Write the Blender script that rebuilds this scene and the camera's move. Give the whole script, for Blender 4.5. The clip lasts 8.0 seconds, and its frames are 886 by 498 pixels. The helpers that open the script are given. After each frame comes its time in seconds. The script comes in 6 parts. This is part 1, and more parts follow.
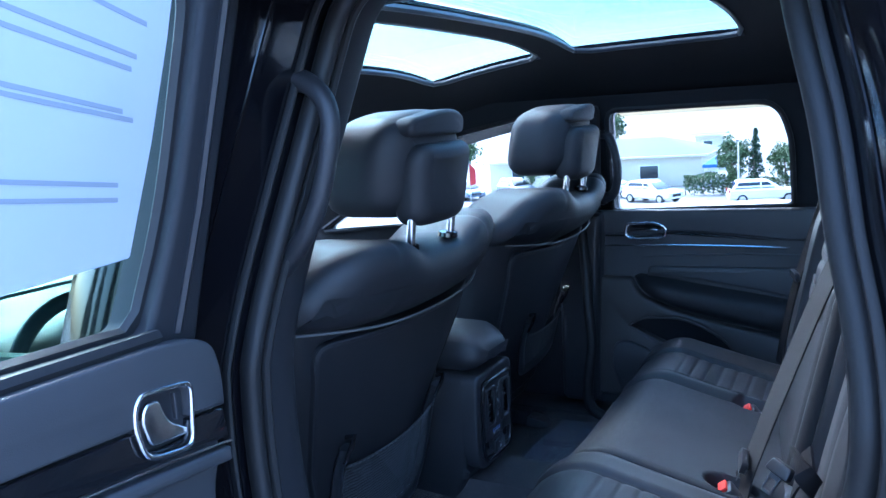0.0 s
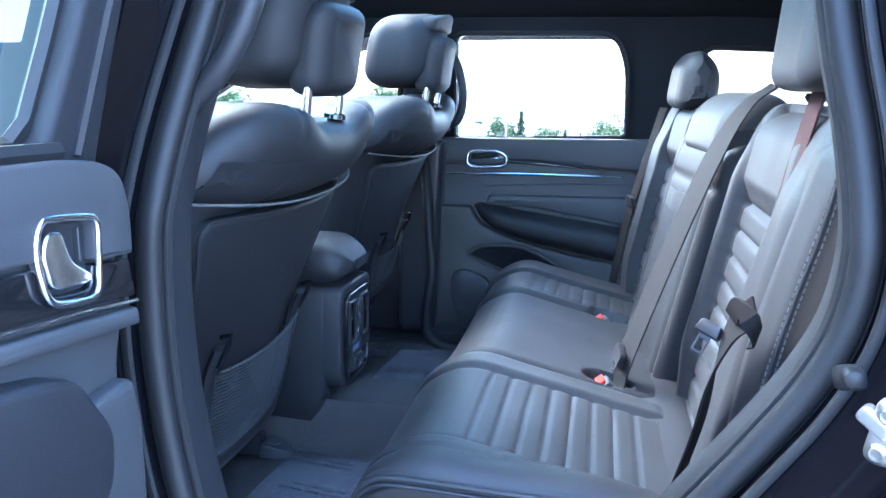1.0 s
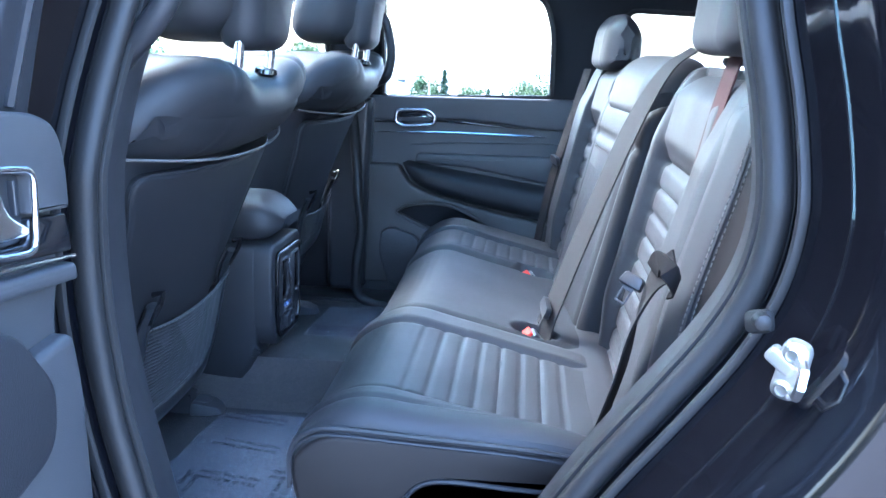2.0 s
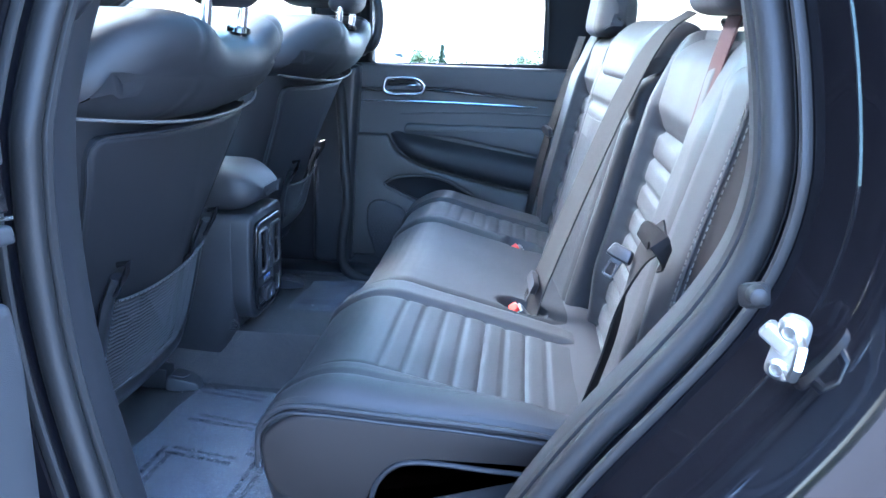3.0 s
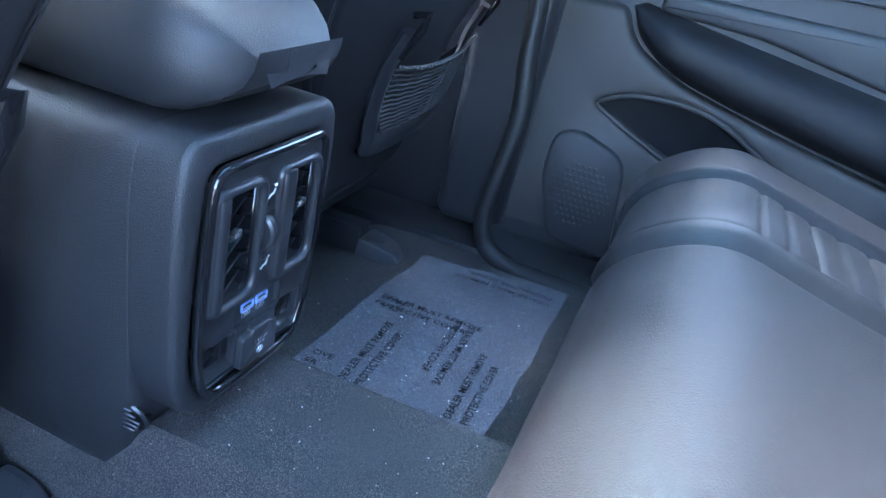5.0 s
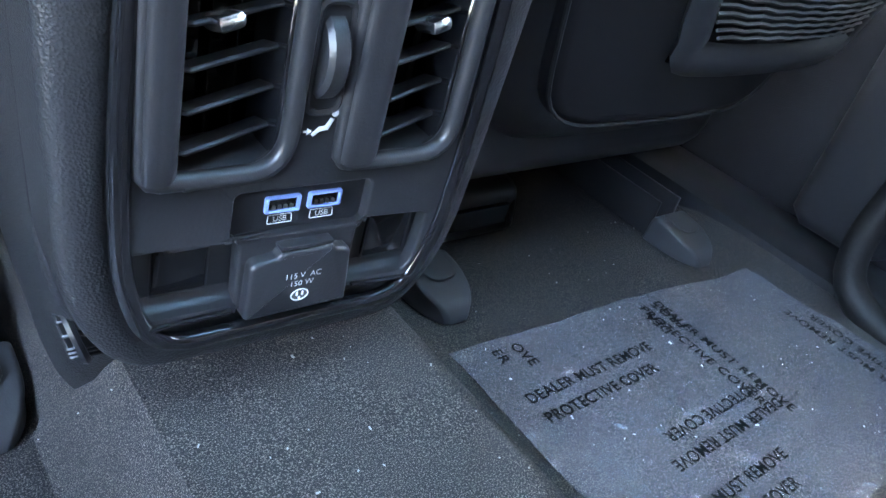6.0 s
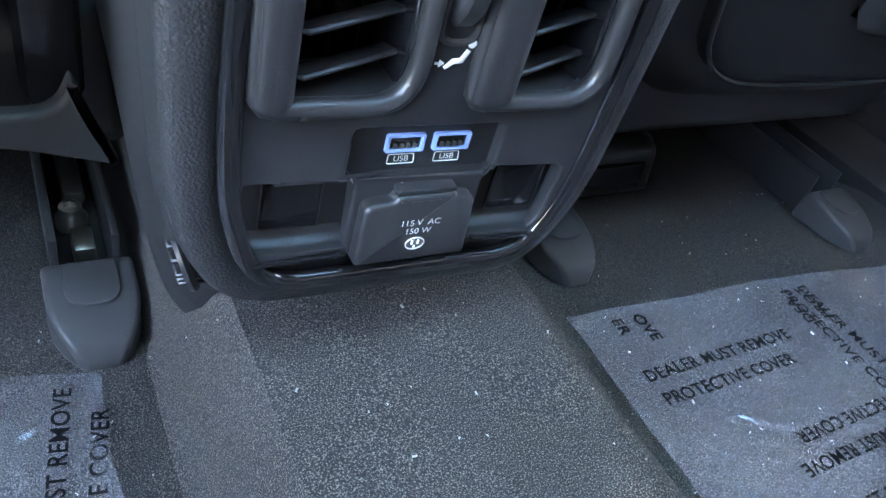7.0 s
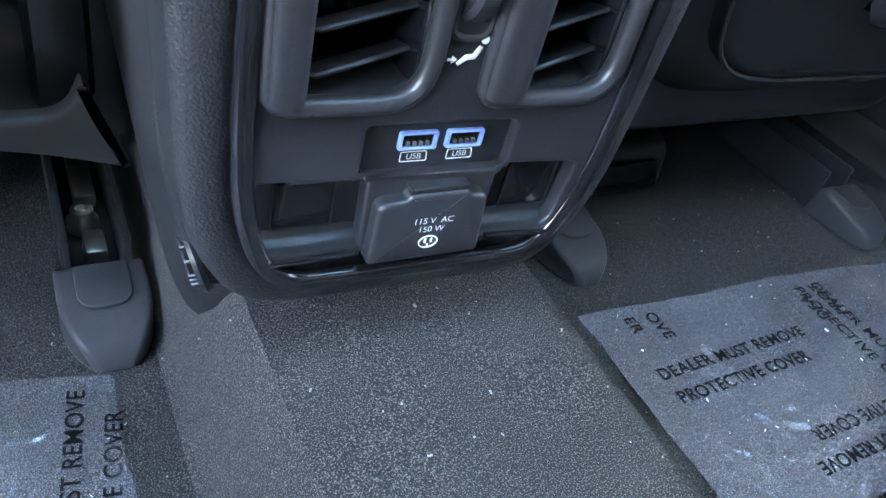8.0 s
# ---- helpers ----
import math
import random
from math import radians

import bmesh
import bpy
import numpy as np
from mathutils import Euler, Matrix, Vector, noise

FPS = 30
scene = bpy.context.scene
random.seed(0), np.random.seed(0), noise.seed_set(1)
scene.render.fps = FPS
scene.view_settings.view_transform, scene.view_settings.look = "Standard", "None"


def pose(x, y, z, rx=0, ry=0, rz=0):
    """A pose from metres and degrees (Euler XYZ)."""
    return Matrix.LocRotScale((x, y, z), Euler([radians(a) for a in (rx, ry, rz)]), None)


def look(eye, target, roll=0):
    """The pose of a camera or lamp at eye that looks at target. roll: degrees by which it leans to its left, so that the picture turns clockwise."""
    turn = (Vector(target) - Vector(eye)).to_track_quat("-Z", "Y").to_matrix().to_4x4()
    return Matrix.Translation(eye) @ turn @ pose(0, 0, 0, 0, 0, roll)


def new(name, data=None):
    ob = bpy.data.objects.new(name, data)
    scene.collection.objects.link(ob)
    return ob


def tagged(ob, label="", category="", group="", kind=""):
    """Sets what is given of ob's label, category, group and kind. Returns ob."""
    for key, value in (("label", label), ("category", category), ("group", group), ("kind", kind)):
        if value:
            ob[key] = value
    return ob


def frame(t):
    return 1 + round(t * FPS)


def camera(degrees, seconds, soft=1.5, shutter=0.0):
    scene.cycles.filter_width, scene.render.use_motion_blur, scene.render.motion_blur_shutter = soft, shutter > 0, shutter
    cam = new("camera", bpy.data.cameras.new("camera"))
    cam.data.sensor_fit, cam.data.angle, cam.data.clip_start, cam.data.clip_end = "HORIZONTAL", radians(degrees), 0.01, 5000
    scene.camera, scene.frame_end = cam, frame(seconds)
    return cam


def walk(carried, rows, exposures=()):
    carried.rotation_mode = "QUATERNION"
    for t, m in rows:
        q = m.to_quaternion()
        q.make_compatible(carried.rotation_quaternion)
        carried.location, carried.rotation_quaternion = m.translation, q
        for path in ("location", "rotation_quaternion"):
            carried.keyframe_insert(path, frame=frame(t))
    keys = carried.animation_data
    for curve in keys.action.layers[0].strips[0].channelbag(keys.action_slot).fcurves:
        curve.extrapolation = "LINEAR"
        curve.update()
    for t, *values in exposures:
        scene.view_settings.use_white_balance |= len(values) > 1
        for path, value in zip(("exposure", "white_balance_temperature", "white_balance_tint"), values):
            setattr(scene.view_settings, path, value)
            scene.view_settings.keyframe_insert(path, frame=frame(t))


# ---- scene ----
cam = camera(60.0, 8.0)

PATH = [
    (0, (-1.294, -0.633, 1.441), (0.440, 0.312, 1.119), -4.1),
    (0.3, (-1.238, -0.559, 1.347), (0.584, 0.204, 1.035), -2.7),
    (0.5, (-1.226, -0.505, 1.325), (0.64, 0.127, 0.981), -1.4),
    (1, (-1.299, -0.451, 1.314), (0.618, -0.056, 0.902), 0.1),
    (1.5, (-1.323, -0.44, 1.315), (0.608, -0.196, 0.858), 1.0),
    (3, (-1.275, -0.456, 1.295), (0.634, -0.276, 0.724), 1.9),
    (3.5, (-1.095, -0.492, 1.261), (0.797, -0.303, 0.64), 2.3),
    (4, (-0.849, -0.393, 1.196), (1.011, -0.173, 0.495), 3.4),
    (4.2, (-0.727, -0.342, 1.177), (1.124, -0.1, 0.459), 3.4),
    (5.3, (-0.284, -0.242, 1.06), (1.362, 0.427, 0.141), 14.7),
    (5.5, (-0.219, -0.252, 1.014), (1.339, 0.626, 0.118), 13.6),
    (6, (-0.122, -0.205, 0.978), (1.094, 0.973, -0.087), 15.9),
    (6.5, (-0.11, -0.185, 0.961), (0.926, 1.063, -0.209), 17.0),
    (7, (-0.109, -0.186, 0.964), (0.834, 1.069, -0.276), 16.4),
    (7.5, (-0.11, -0.183, 0.962), (0.832, 1.064, -0.287), 16.6),
    (8, (-0.11, -0.185, 0.962), (0.815, 1.081, -0.28), 15.4),
]
EXPOSURES = [(0.0, 3.6, 4700, 10), (0.6, 4.6, 4900, 10), (1.2, 4.97, 5100, 10), (3.0, 5.22, 5100, 10), (4.2, 5.27, 5200, 10), (5.3, 6.1, 5600, 10), (6.2, 6.4, 7000, 10), (8.0, 6.45, 7200, 10)]
walk(cam, [(t, look(eye, target, roll)) for t, eye, target, roll in PATH], EXPOSURES)

# ---- light ----
world = bpy.data.worlds.new("world")
scene.world = world
world.use_nodes = True
wn = world.node_tree.nodes
sky = wn.new("ShaderNodeTexSky")
sky.sky_type, sky.sun_disc = "NISHITA", False
sky.sun_elevation, sky.sun_rotation = radians(50), radians(30)
sky.air_density, sky.dust_density, sky.ozone_density = 1.0, 4.0, 1.0
world.node_tree.links.new(sky.outputs[0], wn["Background"].inputs[0])
wn["Background"].inputs[1].default_value = 0.15
sun = new("sun", bpy.data.lights.new("sun", "SUN"))
sun.data.energy, sun.data.angle, sun.data.color = 0.15, radians(25), (1.0, 0.95, 0.88)
sun.matrix_world = look((4.0, 6.9, 9.5), (0, 0, 0))
sun.location = (4.0, 6.9, 12)


# ---- materials ----
def material(name, color, rough=0.5, metal=0.0, grain=0.0, grain_scale=400.0, vary=0.12, vary_scale=6.0, coat=0.0, rough_vary=0.08, spec=0.5,
             stretch=(1, 1, 1), per_piece=0.0, grain_kind="noise"):
    """A surface with stains at a large scale, gloss that varies, and a fine relief."""
    m = bpy.data.materials.new(name)
    m.use_nodes = True
    nt = m.node_tree
    b = nt.nodes["Principled BSDF"]
    co = nt.nodes.new("ShaderNodeTexCoord")
    mp = nt.nodes.new("ShaderNodeMapping")
    mp.inputs["Scale"].default_value = stretch
    nt.links.new(co.outputs["Object"], mp.inputs[0])
    big = nt.nodes.new("ShaderNodeTexNoise")
    big.inputs["Scale"].default_value, big.inputs["Detail"].default_value = vary_scale, 6
    nt.links.new(mp.outputs[0], big.inputs[0])
    mix = nt.nodes.new("ShaderNodeMix")
    mix.data_type = "RGBA"
    mix.inputs["A"].default_value = (*[c * (1 - vary) for c in color], 1)
    mix.inputs["B"].default_value = (*[min(1, c * (1 + vary)) for c in color], 1)
    nt.links.new(big.outputs[0], mix.inputs["Factor"])
    nt.links.new(mix.outputs["Result"], b.inputs["Base Color"])
    mr = nt.nodes.new("ShaderNodeMapRange")
    mr.inputs["To Min"].default_value, mr.inputs["To Max"].default_value = max(0.02, rough - rough_vary), min(1, rough + rough_vary)
    nt.links.new(big.outputs[0], mr.inputs["Value"])
    nt.links.new(mr.outputs[0], b.inputs["Roughness"])
    b.inputs["Metallic"].default_value = metal
    b.inputs["Specular IOR Level"].default_value = spec
    b.inputs["Coat Weight"].default_value = coat
    b.inputs["Coat Roughness"].default_value = 0.03
    if grain:
        if grain_kind == "cells":
            fine = nt.nodes.new("ShaderNodeTexVoronoi")
            fine.inputs["Scale"].default_value = grain_scale
        else:
            fine = nt.nodes.new("ShaderNodeTexNoise")
            fine.inputs["Scale"].default_value, fine.inputs["Detail"].default_value = grain_scale, 3
        nt.links.new(mp.outputs[0], fine.inputs[0])
        bump = nt.nodes.new("ShaderNodeBump")
        bump.inputs["Strength"].default_value, bump.inputs["Distance"].default_value = grain, 0.001
        nt.links.new(fine.outputs[0], bump.inputs["Height"])
        nt.links.new(bump.outputs[0], b.inputs["Normal"])
    return m


LEATHER = material("black_leather", (0.019, 0.019, 0.021), 0.52, spec=0.42, grain=0.16, grain_scale=1100, vary=0.2, vary_scale=9, grain_kind="cells")
LEATHER_SOFT = material("black_perforated_leather", (0.014, 0.014, 0.016), 0.56, spec=0.35, grain=0.25, grain_scale=900, vary=0.2, grain_kind="cells")
VINYL = material("black_vinyl", (0.018, 0.018, 0.02), 0.5, grain=0.12, grain_scale=1100, grain_kind="cells")
# the brown tint stands in for warm light bounced in through the doorway
SIDE_VINYL = material("warm_lit_black_vinyl", (0.019, 0.0155, 0.014), 0.62, spec=0.28, grain=0.12, grain_scale=1100, grain_kind="cells")
BACK_PANEL = material("matt_black_vinyl", (0.018, 0.018, 0.020), 0.55, grain=0.1, grain_scale=1100, spec=0.25, grain_kind="cells")
NET = material("grey_elastic_net", (0.046, 0.046, 0.048), 0.7, grain=0.3, grain_scale=900)
STITCH = material("grey_thread", (0.11, 0.105, 0.10), 0.7, grain=0.4, grain_scale=900)
DARK_STITCH = material("black_thread", (0.03, 0.03, 0.03), 0.8)
PLASTIC = material("black_grained_plastic", (0.022, 0.022, 0.024), 0.45, grain=0.32, grain_scale=1050, grain_kind="cells")
SMOOTH_PLASTIC = material("satin_black_plastic", (0.02, 0.02, 0.022), 0.33, grain=0.1, grain_scale=900)
GLOSS = material("gloss_black_plastic", (0.008, 0.008, 0.009), 0.08, coat=0.5, rough_vary=0.04)
DOOR_SKIN = material("charcoal_door_trim", (0.040, 0.040, 0.042), 0.5, grain=0.15, grain_scale=1000, grain_kind="cells")
DOOR_BROWN = material("dark_warm_door_trim", (0.036, 0.033, 0.031), 0.55, grain=0.15, grain_scale=1000, grain_kind="cells")
CHROME = material("satin_chrome", (0.75, 0.76, 0.78), 0.22, metal=1.0, vary=0.05, rough_vary=0.06)
STEEL = material("zinc_steel", (0.55, 0.54, 0.5), 0.32, metal=1.0, vary=0.2, vary_scale=60)
PAINT = material("black_car_paint", (0.003, 0.003, 0.004), 0.10, coat=0.25, spec=0.3, rough_vary=0.05, vary=0.3)
RUBBER = material("black_rubber_seal", (0.012, 0.0115, 0.0115), 0.55, spec=0.38, grain=0.2, grain_scale=300, rough_vary=0.1)
HEADLINER = material("black_headliner_cloth", (0.016, 0.016, 0.018), 0.95, grain=0.5, grain_scale=900, spec=0.2)
BELT = material("grey_brown_webbing", (0.013, 0.0112, 0.0112), 0.85, spec=0.2, grain=0.6, grain_scale=900, stretch=(1, 1, 0.2))
GREY_BELT = material("pale_grey_webbing", (0.024, 0.022, 0.022), 0.85, spec=0.2, grain=0.6, grain_scale=900, stretch=(1, 1, 0.2))
WARM_BELT = material("red_brown_webbing", (0.050, 0.022, 0.020), 0.85, spec=0.2, grain=0.6, grain_scale=900, stretch=(1, 1, 0.2))
GREY_PLASTIC = material("grey_plastic", (0.048, 0.048, 0.051), 0.45, grain=0.1, grain_scale=900)
RED = material("red_release_button", (0.62, 0.04, 0.025), 0.5, spec=0.2)
WHITE_MARK = material("white_print", (0.8, 0.8, 0.8), 0.6, vary=0.04)
BLUE_PORT = material("pale_blue_plastic", (0.25, 0.36, 0.72), 0.4)
PAPER = material("white_paper", (0.42, 0.44, 0.48), 0.8, grain=1.0, grain_scale=14)
PAPER_INK = material("grey_ink", (0.25, 0.27, 0.30), 0.8)
INK = material("black_ink", (0.006, 0.006, 0.007), 0.8, spec=0.1)
STRIKER = material("zinc_plated_striker", (0.40, 0.38, 0.34), 0.35, metal=0.7, vary=0.15, vary_scale=40)


# ---- building blocks ----
def finish(bm, name, mat, sharp=40):
    bmesh.ops.recalc_face_normals(bm, faces=bm.faces)
    me = bpy.data.meshes.new(name)
    bm.to_mesh(me)
    bm.free()
    me.materials.append(mat)
    me.polygons.foreach_set("use_smooth", [True] * len(me.polygons))
    me.set_sharp_from_angle(angle=radians(sharp))
    return me


def part(name, bm, mat, parent=None, label="", sharp=40):
    """Links a bmesh as one mesh object under a thing or a part."""
    ob = new(name, finish(bm, name, mat, sharp))
    if parent:
        ob.parent = parent
        ob.matrix_parent_inverse = parent.matrix_world.inverted()
    if label:
        ob["label"] = label
    return ob


def thing(name, at, label, category, group="", kind=""):
    ob = new(name)
    ob.empty_display_size = 0.05
    ob.matrix_world = Matrix.Translation(at)
    bpy.context.view_layer.update()
    return tagged(ob, label, category, group, kind)


def box(size, at=(0, 0, 0), r=0.0, seg=2, m=None, bm=None):
    """A box with rounded edges."""
    bm = bm or bmesh.new()
    t = bmesh.new()
    bmesh.ops.create_cube(t, size=1, matrix=Matrix.Diagonal((*size, 1)))
    if r:
        bmesh.ops.bevel(t, geom=t.edges[:], offset=r, segments=seg, profile=0.5, affect="EDGES")
    t.transform(Matrix.Translation(at) @ (m or Matrix()))
    return merged(bm, t)


def merged(bm, t):
    me = bpy.data.meshes.new("t")
    t.to_mesh(me)
    t.free()
    bm.from_mesh(me)
    bpy.data.meshes.remove(me)
    return bm


def lathe(prof, n=20, m=None, bm=None):
    """A turned piece from (radius, height) pairs."""
    rings = [[Vector((r * math.cos(2 * math.pi * k / n), r * math.sin(2 * math.pi * k / n), h)) for k in range(n)] for r, h in prof]
    return loft(rings, m=m, bm=bm)


def loft(rings, cap=True, closed=True, m=None, bm=None, loop=False):
    """Skins a row of rings of as many points each."""
    bm = bm or bmesh.new()
    m = m or Matrix()
    vs = [[bm.verts.new(m @ Vector(p)) for p in ring] for ring in rings]
    n = len(vs[0])
    rows = list(zip(vs, vs[1:])) + ([(vs[-1], vs[0])] if loop else [])
    for a, b in rows:
        for k in range(n if closed else n - 1):
            bm.faces.new((a[k], a[(k + 1) % n], b[(k + 1) % n], b[k]))
    if cap and closed and not loop:
        bm.faces.new(vs[0])
        bm.faces.new(vs[-1])
    return bm


def rounded(pts, r=0.02, n=0, seg=5):
    """A closed outline with its corners rounded; each point is (a, b) or (a, b, radius). n: resampled to that many points."""
    out = []
    k = len(pts)
    for i in range(k):
        p, a, b = Vector(pts[i][:2]), Vector(pts[i - 1][:2]), Vector(pts[(i + 1) % k][:2])
        rad = pts[i][2] if len(pts[i]) > 2 else r
        da, db = (a - p), (b - p)
        d = min(rad, da.length * 0.49, db.length * 0.49)
        s, e = p + da.normalized() * d, p + db.normalized() * d
        for j in range(seg + 1):
            u = j / seg
            out.append(s * (1 - u) ** 2 + p * 2 * u * (1 - u) + e * u * u)
    if n:
        out = even(out, n, True)
    return out


def even(pts, n, closed=False):
    """n points at even steps along a line of points."""
    pts = [Vector(p) for p in pts]
    run = pts + [pts[0]] if closed else pts
    acc = [0.0]
    for a, b in zip(run, run[1:]):
        acc.append(acc[-1] + (b - a).length)
    res, j = [], 0
    for i in range(n):
        d = acc[-1] * i / (n if closed else n - 1)
        while j < len(run) - 2 and acc[j + 1] < d:
            j += 1
        u = (d - acc[j]) / max(1e-9, acc[j + 1] - acc[j])
        res.append(run[j].lerp(run[j + 1], min(1, u)))
    return res


def curve(pts, n=40):
    """A smooth line through points (Catmull-Rom)."""
    p = [Vector(q) for q in pts]
    p = [2 * p[0] - p[1]] + p + [2 * p[-1] - p[-2]]
    out = []
    for i in range(1, len(p) - 2):
        for j in range(12):
            t = j / 12
            out.append(0.5 * ((2 * p[i]) + (p[i + 1] - p[i - 1]) * t + (2 * p[i - 1] - 5 * p[i] + 4 * p[i + 1] - p[i + 2]) * t * t
                              + (3 * p[i] - p[i - 1] - 3 * p[i + 1] + p[i + 2]) * t ** 3))
    out.append(p[-2])
    return even(out, n)


def pad(outline, x0, x1, r=0.03, steps=40, dent=None, m=None, bm=None, ends=6, warp=None):
    """A cushion: a closed outline in (b, c) drawn along a from x0 to x1, its ends rounded by r. dent(a, i, b, c): how deep the skin
    lies in at a point; warp(a, p): moves a point."""
    pts = [Vector(p) for p in outline]
    n = len(pts)
    norms = []
    area = sum(pts[i].x * pts[(i + 1) % n].y - pts[(i + 1) % n].x * pts[i].y for i in range(n))
    for i in range(n):
        d = (pts[(i + 1) % n] - pts[i - 1]).normalized()
        norms.append(Vector((d.y, -d.x)) * (1 if area > 0 else -1))
    xs = [x0 + r * (1 - math.cos(math.pi / 2 * k / ends)) for k in range(ends)]
    xs += [x0 + r + (x1 - x0 - 2 * r) * k / steps for k in range(steps + 1)]
    xs += [x1 - r * (1 - math.cos(math.pi / 2 * k / ends)) for k in reversed(range(ends))]
    rings = []
    for a in xs:
        e = min(a - x0, x1 - a)
        inset = 0 if e >= r else r - math.sqrt(max(0, r * r - (r - e) ** 2))
        ring = []
        for i, (p, nn) in enumerate(zip(pts, norms)):
            q = p - nn * (inset + (dent(a, i, p.x, p.y) if dent else 0))
            v = Vector((a, q.x, q.y))
            ring.append(warp(a, v) if warp else v)
        rings.append(ring)
    return loft(rings, m=m, bm=bm)


def tube(pts, r=0.005, n=8, flat=1.0, bm=None, up=(0, 0, 1), loop=False, square=False):
    """A bar along a line; flat: its height as a share of its width."""
    pts = [Vector(p) for p in pts]
    rings = []
    k = len(pts)
    last = None
    for i, p in enumerate(pts):
        d = (pts[(i + 1) % k] - pts[i - 1]) if loop else (pts[min(i + 1, k - 1)] - pts[max(i - 1, 0)])
        d.normalize()
        s = d.cross(Vector(up)) if last is None else last - d * last.dot(d)
        if s.length < 1e-4:
            s = d.cross(Vector((0.3, 0.9, 0.1)))
        s.normalize()
        last = s
        t = s.cross(d)
        rr = r[i] if isinstance(r, (list, tuple)) else r
        if square:
            co = [(1, 1), (-1, 1), (-1, -1), (1, -1)]
        else:
            co = [(math.cos(2 * math.pi * j / n), math.sin(2 * math.pi * j / n)) for j in range(n)]
        rings.append([p + s * rr * a + t * rr * flat * b for a, b in co])
    return loft(rings, bm=bm, loop=loop)


def ribbon(pts, width, side, thick=0.0015, bm=None):
    """A flat band along a line; side(i): the way across it."""
    pts = [Vector(p) for p in pts]
    rings = []
    k = len(pts)
    for i, p in enumerate(pts):
        d = (pts[min(i + 1, k - 1)] - pts[max(i - 1, 0)]).normalized()
        s = Vector(side(i / (k - 1)))
        s = (s - d * s.dot(d)).normalized()
        t = d.cross(s)
        w = width / 2
        rings.append([p + s * w + t * thick, p - s * w + t * thick, p - s * w - t * thick, p + s * w - t * thick])
    return loft(rings, bm=bm)


def slab(outline, m, thick, r=0.004, holes=(), bm=None):
    """A plate with rounded rim from an outline in its own plane, rising along local z. Holes go through."""
    bm = bm or bmesh.new()
    t = bmesh.new()
    loops = []
    for o in (outline, *holes):
        vs = [t.verts.new((p[0], p[1], 0)) for p in o]
        loops.append([t.edges.new((vs[i], vs[(i + 1) % len(vs)])) for i in range(len(vs))])
    if holes:
        bmesh.ops.triangle_fill(t, edges=t.edges[:], use_beauty=True, use_dissolve=False)
    else:
        t.faces.new([e.verts[0] for e in loops[0]])
    bmesh.ops.recalc_face_normals(t, faces=t.faces)
    for f in t.faces:
        if f.normal.z > 0:
            f.normal_flip()
    g = bmesh.ops.extrude_face_region(t, geom=t.faces[:])
    top = [v for v in g["geom"] if isinstance(v, bmesh.types.BMVert)]
    bmesh.ops.translate(t, verts=top, vec=(0, 0, thick))
    if r:
        rim = [e for e in t.edges if all(v.co.z > thick - 1e-6 for v in e.verts) and len(e.link_faces) == 2
               and any(abs(f.normal.z) < 0.5 for f in e.link_faces)]
        bmesh.ops.bevel(t, geom=rim, offset=r, segments=3, profile=0.5, affect="EDGES")
    t.transform(m)
    return merged(bm, t)


def smooth01(u):
    u = max(0.0, min(1.0, u))
    return u * u * (3 - 2 * u)


def groove(d, w):
    """The depth of a sewn seam at the distance d from it: 1 on the seam, 0 at w."""
    return math.exp(-(d / w) ** 2)


def axes(origin, x, y):
    """A pose from an origin and the ways of its x and y."""
    x = Vector(x).normalized()
    z = x.cross(Vector(y)).normalized()
    y = z.cross(x)
    return Matrix(((x.x, y.x, z.x, origin[0]), (x.y, y.y, z.y, origin[1]), (x.z, y.z, z.z, origin[2]), (0, 0, 0, 1)))


# ---- large structure: the car's shell ----
CARPET = material("dark_grey_carpet", (0.036, 0.036, 0.039), 0.95, grain=1.0, grain_scale=1000, vary=0.25, vary_scale=14, spec=0.15)
nt = CARPET.node_tree
fleck = nt.nodes.new("ShaderNodeTexNoise")
fleck.inputs["Scale"].default_value, fleck.inputs["Detail"].default_value = 1700, 1
spread = nt.nodes.new("ShaderNodeMapRange")
spread.inputs["From Min"].default_value, spread.inputs["From Max"].default_value = 0.50, 0.74
mixc = nt.nodes.new("ShaderNodeMix")
mixc.data_type = "RGBA"
mixc.inputs["B"].default_value = (0.25, 0.22, 0.19, 1)
base = nt.nodes["Principled BSDF"].inputs["Base Color"].links[0].from_socket
nt.links.new(nt.nodes["Texture Coordinate"].outputs["Object"], fleck.inputs[0])
nt.links.new(fleck.outputs[0], spread.inputs["Value"])
nt.links.new(spread.outputs[0], mixc.inputs["Factor"])
nt.links.new(base, mixc.inputs["A"])
nt.links.new(mixc.outputs["Result"], nt.nodes["Principled BSDF"].inputs["Base Color"])
ASPHALT = material("asphalt", (0.19, 0.19, 0.192), 0.9, grain=0.6, grain_scale=120, vary=0.25, vary_scale=0.4)


def glass(name, color):
    """Thin clear glass: light goes straight through, with a faint mirror on it."""
    m = bpy.data.materials.new(name)
    m.use_nodes = True
    nt = m.node_tree
    b = nt.nodes["Principled BSDF"]
    b.inputs["Base Color"].default_value = (*color, 1)
    b.inputs["Transmission Weight"].default_value, b.inputs["Roughness"].default_value, b.inputs["IOR"].default_value = 1.0, 0.0, 1.12
    return m


GLASS = glass("window_glass", (0.82, 0.88, 0.85))
GREEN_GLASS = glass("green_tinted_glass", (0.62, 0.80, 0.74))
PRIVACY = glass("privacy_glass", (0.68, 0.72, 0.68))
TINT = glass("tinted_roof_glass", (0.17, 0.28, 0.31))

